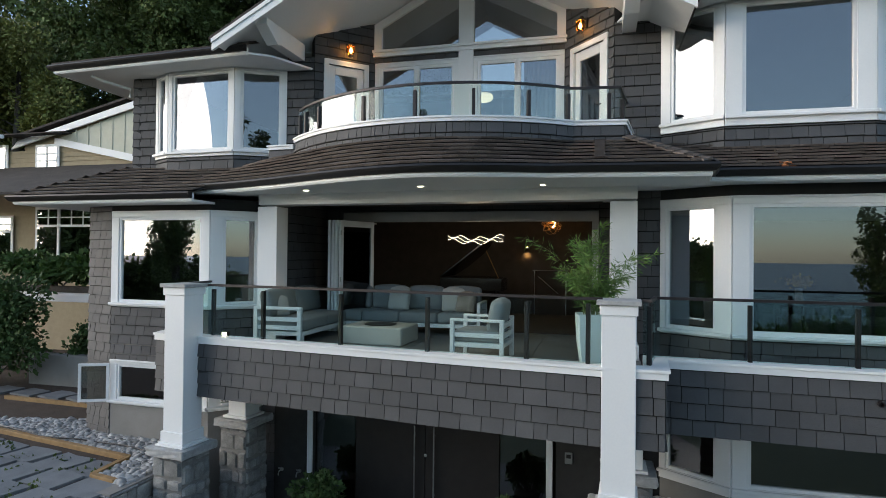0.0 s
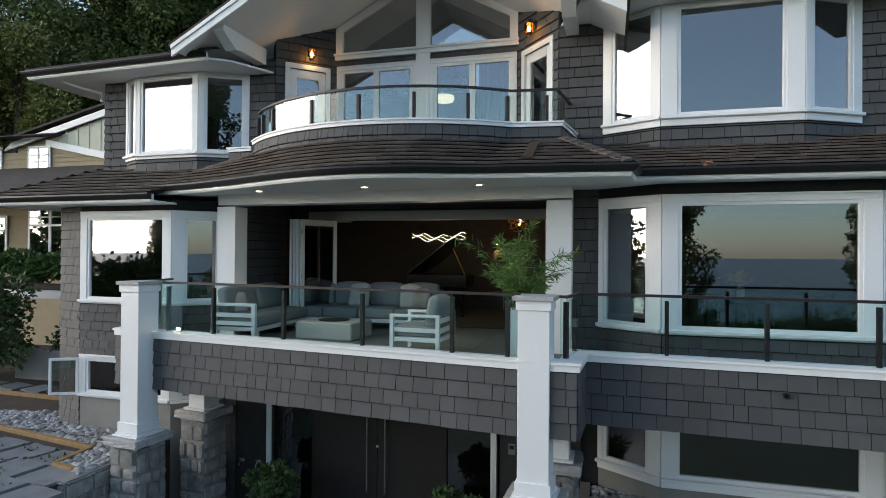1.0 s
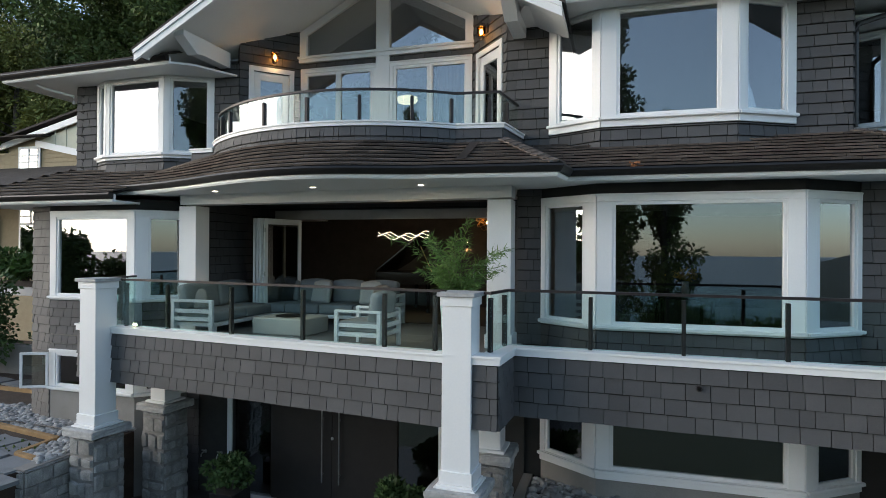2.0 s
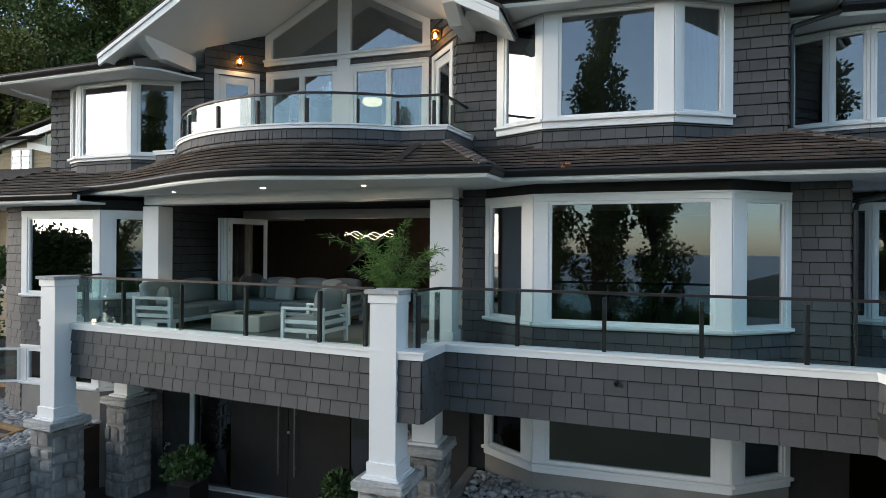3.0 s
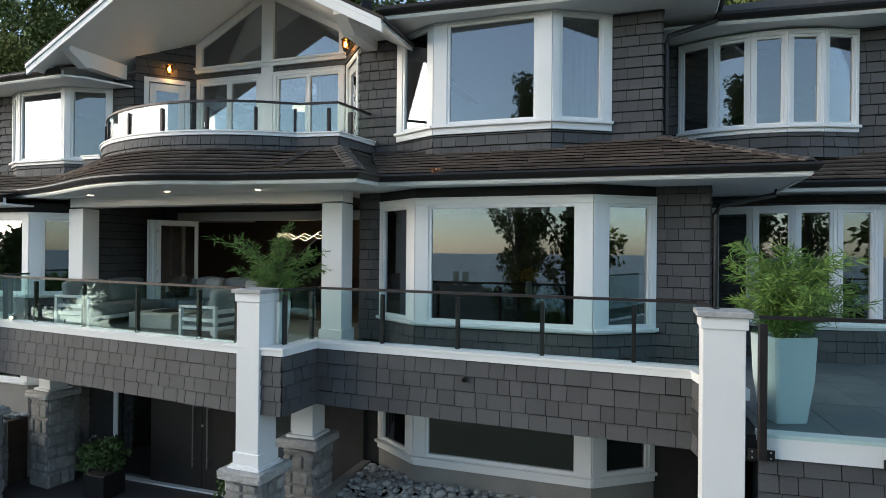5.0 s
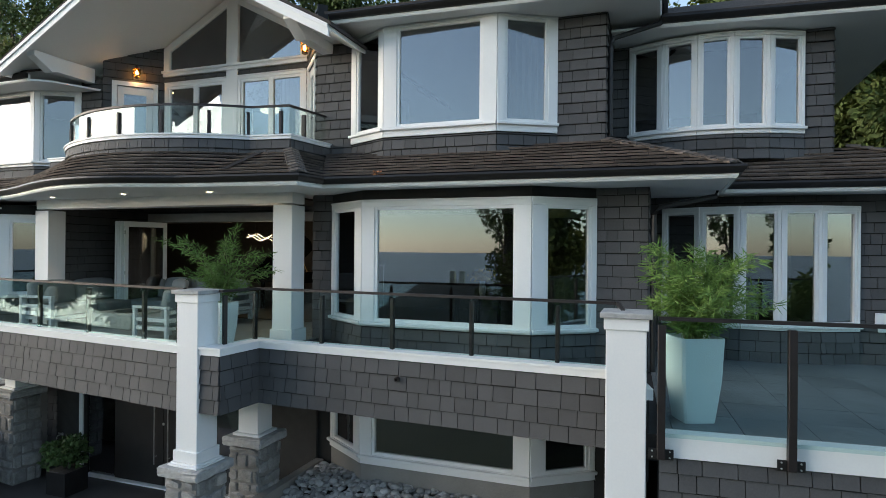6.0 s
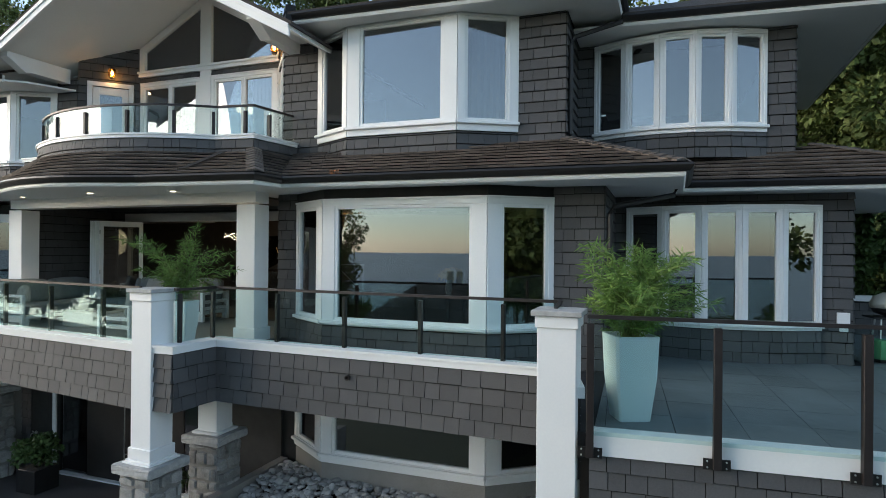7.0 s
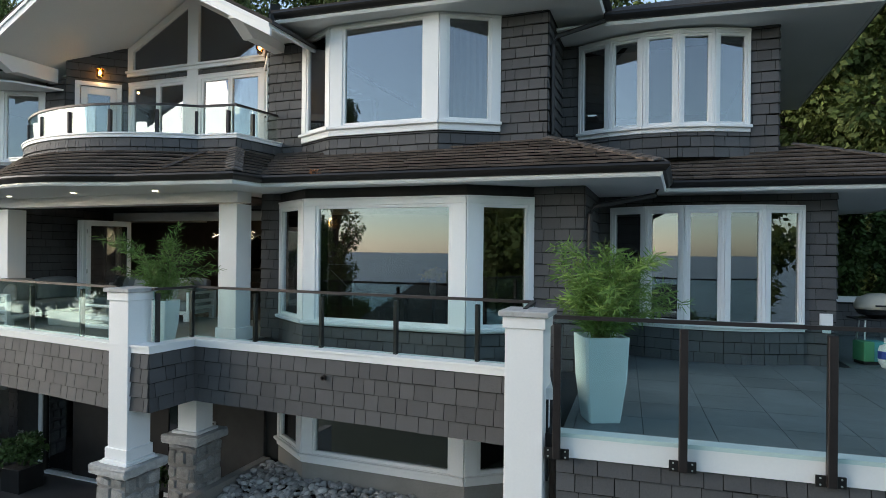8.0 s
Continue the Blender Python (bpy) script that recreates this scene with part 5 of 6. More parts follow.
for x, tn in ((-5.46, -86), (-5.35, -88), (-5.24, -91)):
    folding_leaf(x, 11.28, tn)
folding_leaf(-5.20, 10.42, 67)

GLOWIRE = glowing("warm_led_ribbon", (1.0, 0.80, 0.48), 2.2)
ch = thing("chandelier", "lit wavy ribbon chandelier in the living room", "chandelier", pose(-2.97, 12.6, 2.0))
for k in range(3):
    pts = []
    for i in range(26):
        u = -0.62 + 1.24 * i / 25
        pts.append((u, 0.04 * math.sin(u * 5 + k), 0.13 * abs(u) ** 1.3 + 0.04 * math.sin(u * 15 + k * 1.3) - 0.045 * k + 0.05))
    part("ribbon", tube(pts, 0.0032, 0.0032, 5), GLOWIRE, ch)
for u in (-0.4, 0.4):
    part("cable", tube([(u, 0, 0.05), (u, 0, 0.80)], 0.003, 0.003, 4), BLACK, ch)
lamp = new("chandelier_light", bpy.data.lights.new("chandelier_light", "POINT"))
lamp.data.energy, lamp.data.color, lamp.data.shadow_soft_size = 4, (1.0, 0.72, 0.42), 0.4
lamp.parent = ch
lamp.matrix_local = pose(0, 0, -0.1)

GOLD = surface("gold_wire", (0.5, 0.28, 0.08), (0.75, 0.45, 0.15), 0.3, 0.9)
pd = thing("pendant_lamp", "lit round gold wire pendant lamp", "lamp", pose(-1.47, 14.5, 2.46))
rng = random.Random(4)
for k in range(9):
    a, b = rng.uniform(0, 3.14), rng.uniform(0, 3.14)
    ax = Vector((math.sin(a) * math.cos(b), math.sin(a) * math.sin(b), math.cos(a)))
    s = ax.orthogonal().normalized()
    t = ax.cross(s)
    part("wire_hoop", tube([tuple((s * math.cos(q) + t * math.sin(q)) * 0.24) for q in (2 * math.pi * i / 18 for i in range(19))], 0.006, 0.006, 4), GOLD, pd)
for k in range(5):
    o = part("bulb", lathe([(0.006, -0.02), (0.02, 0), (0.006, 0.025)], 8), BULB, pd)
    o.matrix_local = pose(rng.uniform(-0.12, 0.12), rng.uniform(-0.12, 0.12), rng.uniform(-0.1, 0.12))
part("cord", tube([(0, 0, 0.2), (0, 0, 0.33)], 0.004, 0.004, 4), BLACK, pd)

sc = thing("wall_sconce", "lit bronze sconce on the living room wall", "lamp", pose(-2.16, 15.57, 1.84))
part("plate", box(-0.07, 0.07, -0.03, 0.0, -0.1, 0.12, 0.006), BRONZE, sc)
o = part("shade", lathe([(0.10, -0.06), (0.07, 0.06), (0.05, 0.08)], 14), BRONZE, sc)
o.matrix_local = pose(0, -0.12, 0)
o = part("bulb", lathe([(0.01, -0.03), (0.04, 0.01), (0.03, 0.07), (0.01, 0.13)], 10), BULB, sc)
o.matrix_local = pose(0, -0.12, 0.03)
lamp = new("sconce_light", bpy.data.lights.new("sconce_light", "POINT"))
lamp.data.energy, lamp.data.color, lamp.data.shadow_soft_size = 3.5, (1.0, 0.55, 0.2), 0.04
lamp.parent = sc
lamp.matrix_local = pose(0, -0.14, -0.12)

pf = thing("picture_frame", "small framed picture with a pale mat on the wall", "picture", pose(-5.72, 15.57, 1.55))
bm = bmesh.new()
for q in ((-0.30, 0.30, 0.26, 0.30), (-0.30, 0.30, -0.30, -0.26), (-0.30, -0.26, -0.26, 0.26), (0.26, 0.30, -0.26, 0.26)):
    add_box(bm, q[0], q[1], -0.04, 0.0, q[2], q[3], 0.004)
part("frame", bm, BLACK, pf)
part("mat", box(-0.259, 0.259, -0.015, -0.002, -0.259, 0.259), FABRIC_L, pf, "pale mat")
part("print", box(-0.12, 0.14, -0.018, -0.0155, -0.08, 0.10), CONCRETE, pf, "grey print")

PIANO = surface("black_lacquer", (0.006, 0.006, 0.006), (0.012, 0.012, 0.012), 0.15, bump=0.02)
pn = thing("grand_piano", "black grand piano with its lid raised", "piano", pose(-3.2, 14.0, DECK, 0, 0, 0))
out = [(-0.75, -0.7), (0.7, -0.7), (0.75, -0.1), (0.5, 0.5), (0.15, 1.0), (-0.4, 1.1), (-0.75, 0.8)]
part("case", prism(out, 0.70, 0.98), PIANO, pn)
lid = part("lid", prism(out, 0.0, 0.025), PIANO, pn)
lid.matrix_local = Matrix.Translation((-0.75, 0, 0.99)) @ Matrix.Rotation(radians(-38), 4, "Y") @ Matrix.Translation((0.75, 0, 0))
for x, y in ((-0.6, -0.5), (0.55, -0.5), (-0.2, 0.8)):
    o = part("leg", lathe([(0.06, 0.0), (0.035, 0.1), (0.055, 0.70)], 10), PIANO, pn)
    o.matrix_local = pose(x, y, 0)
part("lid_prop", tube([(0.55, -0.2, 0.98), (0.25, -0.2, 1.62)], 0.008, 0.008, 5), GOLD, pn)
wp = thing("wall_panel", "pale framed wall panel in the living room", "panel", pose(-3.0, 15.57, 1.85))
part("panel", box(-0.62, 0.62, -0.03, 0.0, -0.45, 0.45, 0.004), surface("dim_grey_panel", (0.2, 0.21, 0.21), (0.28, 0.29, 0.29), 0.4), wp)
st = thing("stair_rail", "slim steel stair handrail in the room", "handrail", pose(0, 0, DECK))
part("rail", tube([(-2.0, 15.3, 1.14), (-1.1, 15.3, 1.14)], 0.014, 0.014, 6), STEEL, st)
part("rail", tube([(-1.85, 15.3, 0.98), (-1.35, 15.3, 0.55)], 0.014, 0.014, 6), STEEL, st)
for x in (-1.95, -1.15):
    part("post", tube([(x, 15.3, 0.0), (x, 15.3, 1.14)], 0.012, 0.012, 6), STEEL, st)

# yellow flowers on a table behind the bay
YEL = leafy("yellow_petal", (0.55, 0.28, 0.02), (0.8, 0.48, 0.05))
dt = thing("dining_table", "dark dining table behind the bay window", "table", pose(2.9, 11.4, DECK))
part("top", box(-0.5, 0.5, -0.8, 0.8, 0.71, 0.75, 0.006), PIANO, dt)
for x, y in ((-0.4, -0.7), (0.4, -0.7), (-0.4, 0.7), (0.4, 0.7)):
    part("leg", box(x - 0.03, x + 0.03, y - 0.03, y + 0.03, 0.0, 0.71), PIANO, dt)
vs = thing("flower_vase", "glass vase with a bunch of yellow flowers", "vase", pose(2.9, 11.0, DECK + 0.75))
part("vase", lathe([(0.05, 0.0), (0.07, 0.1), (0.05, 0.22), (0.06, 0.25)], 14), POT, vs)
rng = random.Random(2)
sp = [(Vector((rng.gauss(0, 0.10), rng.gauss(0, 0.09), 0.36 + rng.gauss(0, 0.05))), Vector((rng.gauss(0, 1), rng.gauss(0, 1), 1))) for _ in range(220)]
leaves("petals", sp, 0.05, YEL, vs, rng, 1.1)

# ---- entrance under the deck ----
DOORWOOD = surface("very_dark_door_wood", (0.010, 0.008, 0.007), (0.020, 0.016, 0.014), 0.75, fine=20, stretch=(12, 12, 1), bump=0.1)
ed = thing("entrance_door", "very dark double entrance door with long steel pulls", "door", pose(0, 9.5, PATIO))
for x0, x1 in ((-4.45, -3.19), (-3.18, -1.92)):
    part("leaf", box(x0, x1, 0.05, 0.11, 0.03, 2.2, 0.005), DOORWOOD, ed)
for x in (-3.36, -3.02):
    part("pull", tube([(x, -0.01, 0.45), (x, -0.01, 1.75)], 0.013, 0.013, 8), STEEL, ed, "long steel pull")
    for z in (0.6, 1.6):
        part("standoff", tube([(x, 0.0, z), (x, 0.05, z)], 0.008, 0.008, 6), STEEL, ed)
part("lock", lathe([(0.028, 0.0), (0.028, 0.01), (0.01, 0.014)], 12), STEEL, ed).matrix_local = pose(-3.18, 0.05, 1.25, 90)
part("threshold", box(-5.2, -1.0, -0.06, 0.12, 0.0, 0.03, 0.004), WHITE, ed, "pale threshold")
for x in (-5.30, -1.10):
    part("jamb", box(x - 0.05, x + 0.05, -0.03, 0.12, 0.03, 2.6, 0.004), SOFFIT, ed)
for a, b in ((-5.24, -4.47), (-1.90, -1.16)):
    g = part("sidelight", box(a, b, 0.06, 0.068, 0.03, 2.2), PANE, ed)
    g.visible_shadow = False
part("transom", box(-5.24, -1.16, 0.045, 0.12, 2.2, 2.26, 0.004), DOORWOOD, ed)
ic = thing("intercom", "small pale intercom by the entrance", "intercom", pose(-0.80, 9.5, -1.52))
part("plate", box(-0.06, 0.06, -0.025, 0.0, -0.09, 0.09, 0.006), STEEL, ic)
part("screen", box(-0.035, 0.035, -0.028, -0.0255, 0.0, 0.06), BLACK, ic)
for x in (-5.85, -5.5):
    tp = thing("garden_tap", "steel garden tap on the entrance wall", "tap", pose(x, 9.5, -2.2), "garden taps")
    part("flange", lathe([(0.035, 0.0), (0.03, 0.02), (0.015, 0.03)], 12), STEEL, tp).matrix_local = pose(0, 0, 0, 90)
    part("spout", tube([(0, -0.02, 0), (0, -0.10, 0), (0, -0.13, -0.03), (0, -0.13, -0.07)], 0.014, 0.011, 8), STEEL, tp)
    part("handle", box(-0.035, 0.035, -0.085, -0.07, 0.03, 0.05, 0.004), STEEL, tp)
for x, y in ((-4.75, 8.75), (-1.55, 8.6)):
    tub = thing("entrance_planter", "dark square planter beside the entrance", "planter", pose(x, y, PATIO), "entrance planters")
    part("body", box(-0.25, 0.25, -0.25, 0.25, 0.0, 0.45, 0.01), BLACK, tub)
    part("soil", box(-0.22, 0.22, -0.22, 0.22, 0.45, 0.455), BARK, tub)
    shrub(x, y, PATIO + 0.455, 0.85, 0.85, 0.62, int(x * 10) + 70, count=1500, leaf=0.06, label="leafy green shrub in the entrance planter")

# ---- fittings on the facade ----
vt = thing("vent_pipe", "small dark drain pipe end in the parapet", "pipe", pose(2.71, 7.57, 0.05, 90))
part("pipe", lathe([(0.032, -0.01), (0.035, 0.05), (0.022, 0.05), (0.02, 0.0)], 14), BRONZE, vt)
for i, s in enumerate((0.03, 1.14, 2.30, 3.45, 4.6)):
    d = Vector((8.64 - 5.93, 6.65 - 6.45)).normalized()
    p = Vector((5.93, 6.45)) + d * s + Vector((d.y, -d.x)) * 0.075
    br = thing("post_bracket", "black bolted bracket at the foot of a railing post", "bracket", Matrix.Translation((p.x, p.y, -0.16)) @ Matrix.Rotation(math.atan2(d.y, d.x), 4, "Z"), "post brackets")
    for k in (-1, 1):
        part("plate", box(min(k * 0.026, k * 0.115), max(k * 0.026, k * 0.115), 0.01, 0.022, -0.05, 0.05, 0.002), BLACK, br)
        for z in (-0.028, 0.028):
            part("bolt", lathe([(0.009, 0.0), (0.009, 0.006), (0.004, 0.008)], 6), STEEL, br).matrix_local = pose(k * 0.08, 0.01, z, 90)
hb = thing("outdoor_socket", "white outdoor socket box on the shingles", "socket", pose(9.30, 11.53, 0.72))
part("plate", box(-0.09, 0.09, -0.03, 0.0, -0.09, 0.10, 0.008), WHITE, hb)
part("cover", box(-0.06, 0.06, -0.06, -0.0305, -0.20, -0.085, 0.01), POT, hb)


def downspout(points, label):
    o = part("downspout", tube(points, 0.04, 0.04, 8), BLACK, None, label)
    tagged(o, "", "downspout", "downspouts")


downspout([(6.0, 10.6, 5.60), (5.98, 10.6, 5.48), (5.26, 10.28, 5.2), (5.22, 10.24, 5.05), (5.22, 10.24, 3.62)], "black downspout running along the upper wall")
downspout([(6.82, 10.4, 2.75), (6.78, 10.3, 2.62), (5.95, 9.68, 2.42), (5.89, 9.62, 2.3), (5.89, 9.62, 0.0)], "black downspout running along the lower wall")
dsL = part("downspout", tube([(-10.2, 9.5, 5.20), (-10.05, 9.6, 5.12), (-9.68, 9.94, 5.02), (-9.68, 9.94, 4.85)], 0.03, 0.03, 8), WHITE, None, "white downspout under the upper eave")
tagged(dsL, "", "downspout", "downspouts")

# caps along the hips of the lower roof
def hip(p0, p1, count):
    def work():
        a, b = Vector(p0), Vector(p1)
        d = (b - a).normalized()
        s = d.cross(Vector((0, 0, 1))).normalized()
        for i in range(count):
            o = a.lerp(b, i / count)
            ob = part("ridge_cap", bmesh.new(), SHAKE, roof)
            bm = bmesh.new()
            L = (b - a).length / count * 1.2
            for k in (-1, 1):
                q = [(0, 0.035), (s * (k * 0.13), -0.02)]
                z = Vector((0, 0, 1))
                v = [o + z * 0.055, o + s * k * 0.13 + z * 0.015, o + s * k * 0.13 + d * L - z * 0.004, o + d * L + z * 0.036]
                vv = [bm.verts.new(x) for x in v] + [bm.verts.new(x - z * 0.02) for x in v]
                for f in ((0, 1, 2, 3), (0, 4, 5, 1), (1, 5, 6, 2), (4, 7, 6, 5)):
                    bm.faces.new([vv[j] for j in f])
            bm.to_mesh(ob.data)
            bm.free()
    late_work.append(work)


hip((6.86, 8.56, EZ + 0.02), (5.2, 10.13, 3.54), 16)
hip((0.99, 7.82, EZ + 0.02), (0.08, 8.97, 3.44), 9)
hip((11.2, 10.87, EZ + 0.02), (8.9, 11.75, 3.52), 15)
lf = thing("fallen_leaves", "small heap of brown fallen leaves in the gutter", "leaves", pose(1.99, 8.40, EZ))
rng = random.Random(12)
leaves("heap", [(Vector((rng.gauss(0, 0.05), rng.gauss(0, 0.02), rng.uniform(0.0, 0.05))), Vector((rng.gauss(0, 1), rng.gauss(0, 1), 0.3))) for _ in range(24)], 0.06, leafy("brown_leaf", (0.22, 0.08, 0.03), (0.36, 0.16, 0.07)), lf, rng, 1.2)

# ---- garden beds, stones and slabs on the left ----
GL = -1.68
SOILM = surface("dark_mulch_soil", (0.03, 0.02, 0.014), (0.065, 0.045, 0.032), 0.95, scale=3, fine=60, bump=0.9)
tagged(part("garden_ground", prism([(-40, 3.0), (-8.0, 3.0), (-7.0, 6.75), (-6.95, 8.95), (-9.05, 8.98), (-9.78, 9.2), (-9.78, 18), (-40, 18)], PATIO - 0.05, GL - 0.06), SOILM), "dark mulched garden soil", "ground", "", "structure")
STONEW = thing("retaining_wall", "low stone retaining wall beside the column", "wall")
part("core", prism([(-7.15, 6.7), (-6.9, 6.68), (-6.85, 8.4), (-7.1, 8.4)], PATIO, GL - 0.02), CONCRETE, STONEW)
rng = random.Random(31)
z = PATIO
while z < GL - 0.05:
    h = min(rng.uniform(0.14, 0.24), GL - 0.03 - z)
    for (x0, y0), (x1, y1) in (((-7.15, 6.7), (-6.9, 6.68)), ((-6.9, 6.68), (-6.85, 8.4)), ):
        m, n = facet((x0, y0), (x1, y1))
        u = 0
        while u < n - 0.02:
            w = min(rng.uniform(0.15, 0.34), n - u)
            o = part("stone", box(u + 0.006, u + w - 0.006, -rng.uniform(0.02, 0.05), 0.004, z + 0.006, z + h - 0.006, 0.012), STONE, STONEW)
            o.matrix_local = m
            u += w
    z += h

PEBBLE = surface("grey_river_pebble", (0.25, 0.25, 0.245), (0.42, 0.415, 0.40), 0.8, scale=9, fine=60, bump=0.15, per_piece=0.45, island=True)


def pebbles(name, quad, height, count, rng, label, lo=0.045, hi=0.10):
    base = bmesh.new()
    bmesh.ops.create_icosphere(base, subdivisions=2, radius=1.0)
    bv = [v.co.copy() for v in base.verts]
    bf = [[v.index for v in f.verts] for f in base.faces]
    base.free()
    verts, faces = [], []
    Q = [Vector(q) for q in quad]
    for _ in range(count):
        u, v = rng.random(), rng.random()
        p = Q[0].lerp(Q[1], u).lerp(Q[3].lerp(Q[2], u), v)
        r = rng.uniform(lo, hi) * rng.choice((0.7, 1, 1, 1.25))
        sc = Vector((r, r * rng.uniform(0.6, 0.9), r * rng.uniform(0.4, 0.65)))
        rot = Euler((rng.gauss(0, 0.25), rng.gauss(0, 0.25), rng.uniform(0, 6.28))).to_matrix()
        o = Vector((p.x, p.y, height(p.x, p.y) + sc.z * 0.5 + rng.uniform(-0.01, 0.03)))
        k = len(verts)
        verts += [tuple(o + rot @ Vector((c.x * sc.x, c.y * sc.y, c.z * sc.z))) for c in bv]
        faces += [tuple(k + i for i in f) for f in bf]
    me = bpy.data.meshes.new(name)
    me.from_pydata(verts, [], faces)
    me.materials.append(PEBBLE)
    for p in me.polygons:
        p.use_smooth = True
    tagged(new(name, me), label, "pebbles", "", "stuff")


rng = random.Random(77)
pebbles("pebble_bed", [(-12.8, 8.98), (-7.75, 8.12), (-6.95, 8.9), (-10.2, 9.6)], lambda x, y: GL - 0.06, 4600, rng, "bed of grey river pebbles by the house", 0.03, 0.075)
pebbles("pebble_bed", [(-7.65, 7.25), (-7.0, 7.0), (-6.95, 8.4), (-7.75, 8.12)], lambda x, y: GL - 0.06, 700, rng, "small bed of grey river pebbles by the column", 0.03, 0.07)
BEDR = lambda x, y: -2.0 - max(0.0, (8.75 - y)) * 0.22
bm = bmesh.new()
add_prism(bm, [(0.45, 6.4), (5.7, 6.4), (5.7, 9.5), (0.45, 9.5)], PATIO - 0.05, lambda x, y: BEDR(x, y) - 0.02)
tagged(part("bed_ground", bm, SOILM), "dark ground under the pebbles", "ground", "", "structure")
pebbles("pebble_bed", [(0.5, 6.5), (5.6, 6.5), (5.6, 9.4), (0.5, 9.4)], BEDR, 5200, rng, "bed of dark grey river pebbles below the bay", 0.03, 0.075)
tagged(part("kerb", prism([(0.30, 6.4), (0.45, 6.4), (0.45, 9.5), (0.30, 9.5)], PATIO, -1.93), CONCRETE), "concrete kerb beside the pebble bed", "kerb", "", "structure")

TIMBER = surface("yellow_brown_timber", (0.22, 0.13, 0.05), (0.38, 0.24, 0.10), 0.8, fine=20, stretch=(1, 12, 12), bump=0.4)
for p0, p1 in (((-12.8, 8.85), (-7.8, 8.0)), ((-7.8, 8.0), (-7.72, 7.2)), ((-7.72, 7.2), (-7.2, 7.1)), ((-13.6, 10.6), (-10.6, 10.5))):
    m, n = facet(p0, p1)
    o = part("timber_edging", box(0, n, -0.05, 0.05, GL - 0.12, GL + 0.02, 0.008), TIMBER, None, "weathered timber edging of the pebble bed")
    o.matrix_world = m
    tagged(o, "", "edging", "timber edgings")
FLAG = surface("blue_grey_flagstone", (0.12, 0.13, 0.14), (0.20, 0.21, 0.22), 0.7, scale=3, bump=0.3, per_piece=0.15)
rng = random.Random(15)
path = thing("garden_path", "path of grey flagstones set in moss", "path", None, "", "structure")
for row, (x, y, n, stepx, stepy) in enumerate(((-12.6, 8.2, 7, 0.78, -0.12), (-12.2, 7.55, 7, 0.80, -0.12), (-11.9, 6.9, 7, 0.82, -0.12), (-14.4, 11.2, 5, 0.85, -0.02))):
    for i in range(n):
        cx, cy = x + i * stepx, y + i * stepy
        pts = []
        for a, b in ((-1, -1), (0.1, -1.05), (1, -1), (1, 1), (-0.1, 1.04), (-1, 1)):
            u, v = a * 0.35 + rng.uniform(-0.03, 0.03), b * 0.28 + rng.uniform(-0.03, 0.03)
            pts.append((cx + u * 0.985 + v * 0.15, cy - u * 0.16 + v * 0.985))
        part("flagstone", prism(pts, GL - 0.08, GL - 0.025 + rng.uniform(0, 0.012)), FLAG, path)
MOSS = leafy("moss_tuft", (0.05, 0.08, 0.02), (0.11, 0.15, 0.04))
sp = []
for _ in range(2200):
    cx, cy = rng.uniform(-12.5, -7.6), 0
    cy = 8.4 - (cx + 12.5) * 0.15 - rng.uniform(0, 2.0)
    if noise.noise(Vector((cx * 2.2, cy * 2.2, 0))) > 0.05:
        sp.append((Vector((cx, cy, GL - 0.06)), Vector((0, 0, 1))))
tagged(leaves("moss_tufts", sp, 0.05, MOSS, None, rng, 1.6), "tufts of green ground cover between the flagstones", "plants", "", "stuff")
hose = part("garden_hose", tube([(-12.4 + 0.45 * i, 8.75 - 0.05 * i + 0.08 * math.sin(i * 0.9), GL + 0.03 + 0.015 * math.sin(i * 2.1)) for i in range(13)], 0.014, 0.014, 6), BLACK, None, "black garden hose lying over the pebbles")
tagged(hose, "", "hose")

# opened basement casement on the left of the bay
cs = thing("open_casement", "small white basement casement standing open", "window", pose(-9.02, 8.84, -1.06, 0, 0, 205))
bm = bmesh.new()
for q in ((0, 0.05, 0, 0.7), (0.47, 0.52, 0, 0.7), (0.05, 0.47, 0, 0.05), (0.05, 0.47, 0.65, 0.7)):
    add_box(bm, q[0], q[1], -0.02, 0.02, q[2], q[3], 0.004)
part("frame", bm, WHITE, cs)
part("pane", box(0.049, 0.471, -0.003, 0.003, 0.049, 0.651), PANE, cs)

# ---- neighbouring house ----
SIDING = surface("tan_lap_siding", (0.30, 0.24, 0.14), (0.38, 0.31, 0.19), 0.75, fine=30, bump=0.1)
CREAM = surface("cream_board_siding", (0.52, 0.52, 0.40), (0.60, 0.60, 0.48), 0.7)
nb = thing("neighbour_house", "tan sided house with white trim and dark shake roof", "house", pose(0, 16.5, 0))
bm = bmesh.new()
z = -3.0
while z < 6.9:
    x0 = -26 if z < 5.1 else max(-20.2, -20.45 + (z - 5.45) / 0.228)
    x1 = -14.0
    if x0 > -14.5:
        break
    a = [bm.verts.new(c) for c in ((x0, -0.03, z), (x1, -0.03, z), (x1, -0.004, z + 0.16), (x0, -0.004, z + 0.16))]
    bm.faces.new(a)
    bm.faces.new([bm.verts.new(c) for c in ((x0, -0.03, z), (x0, 0.0, z), (x1, 0.0, z), (x1, -0.03, z))])
    z += 0.16
add_box(bm, -26, -14.0, 0.0, 0.2, -3.0, 5.26)
part("siding", bm, SIDING, nb)


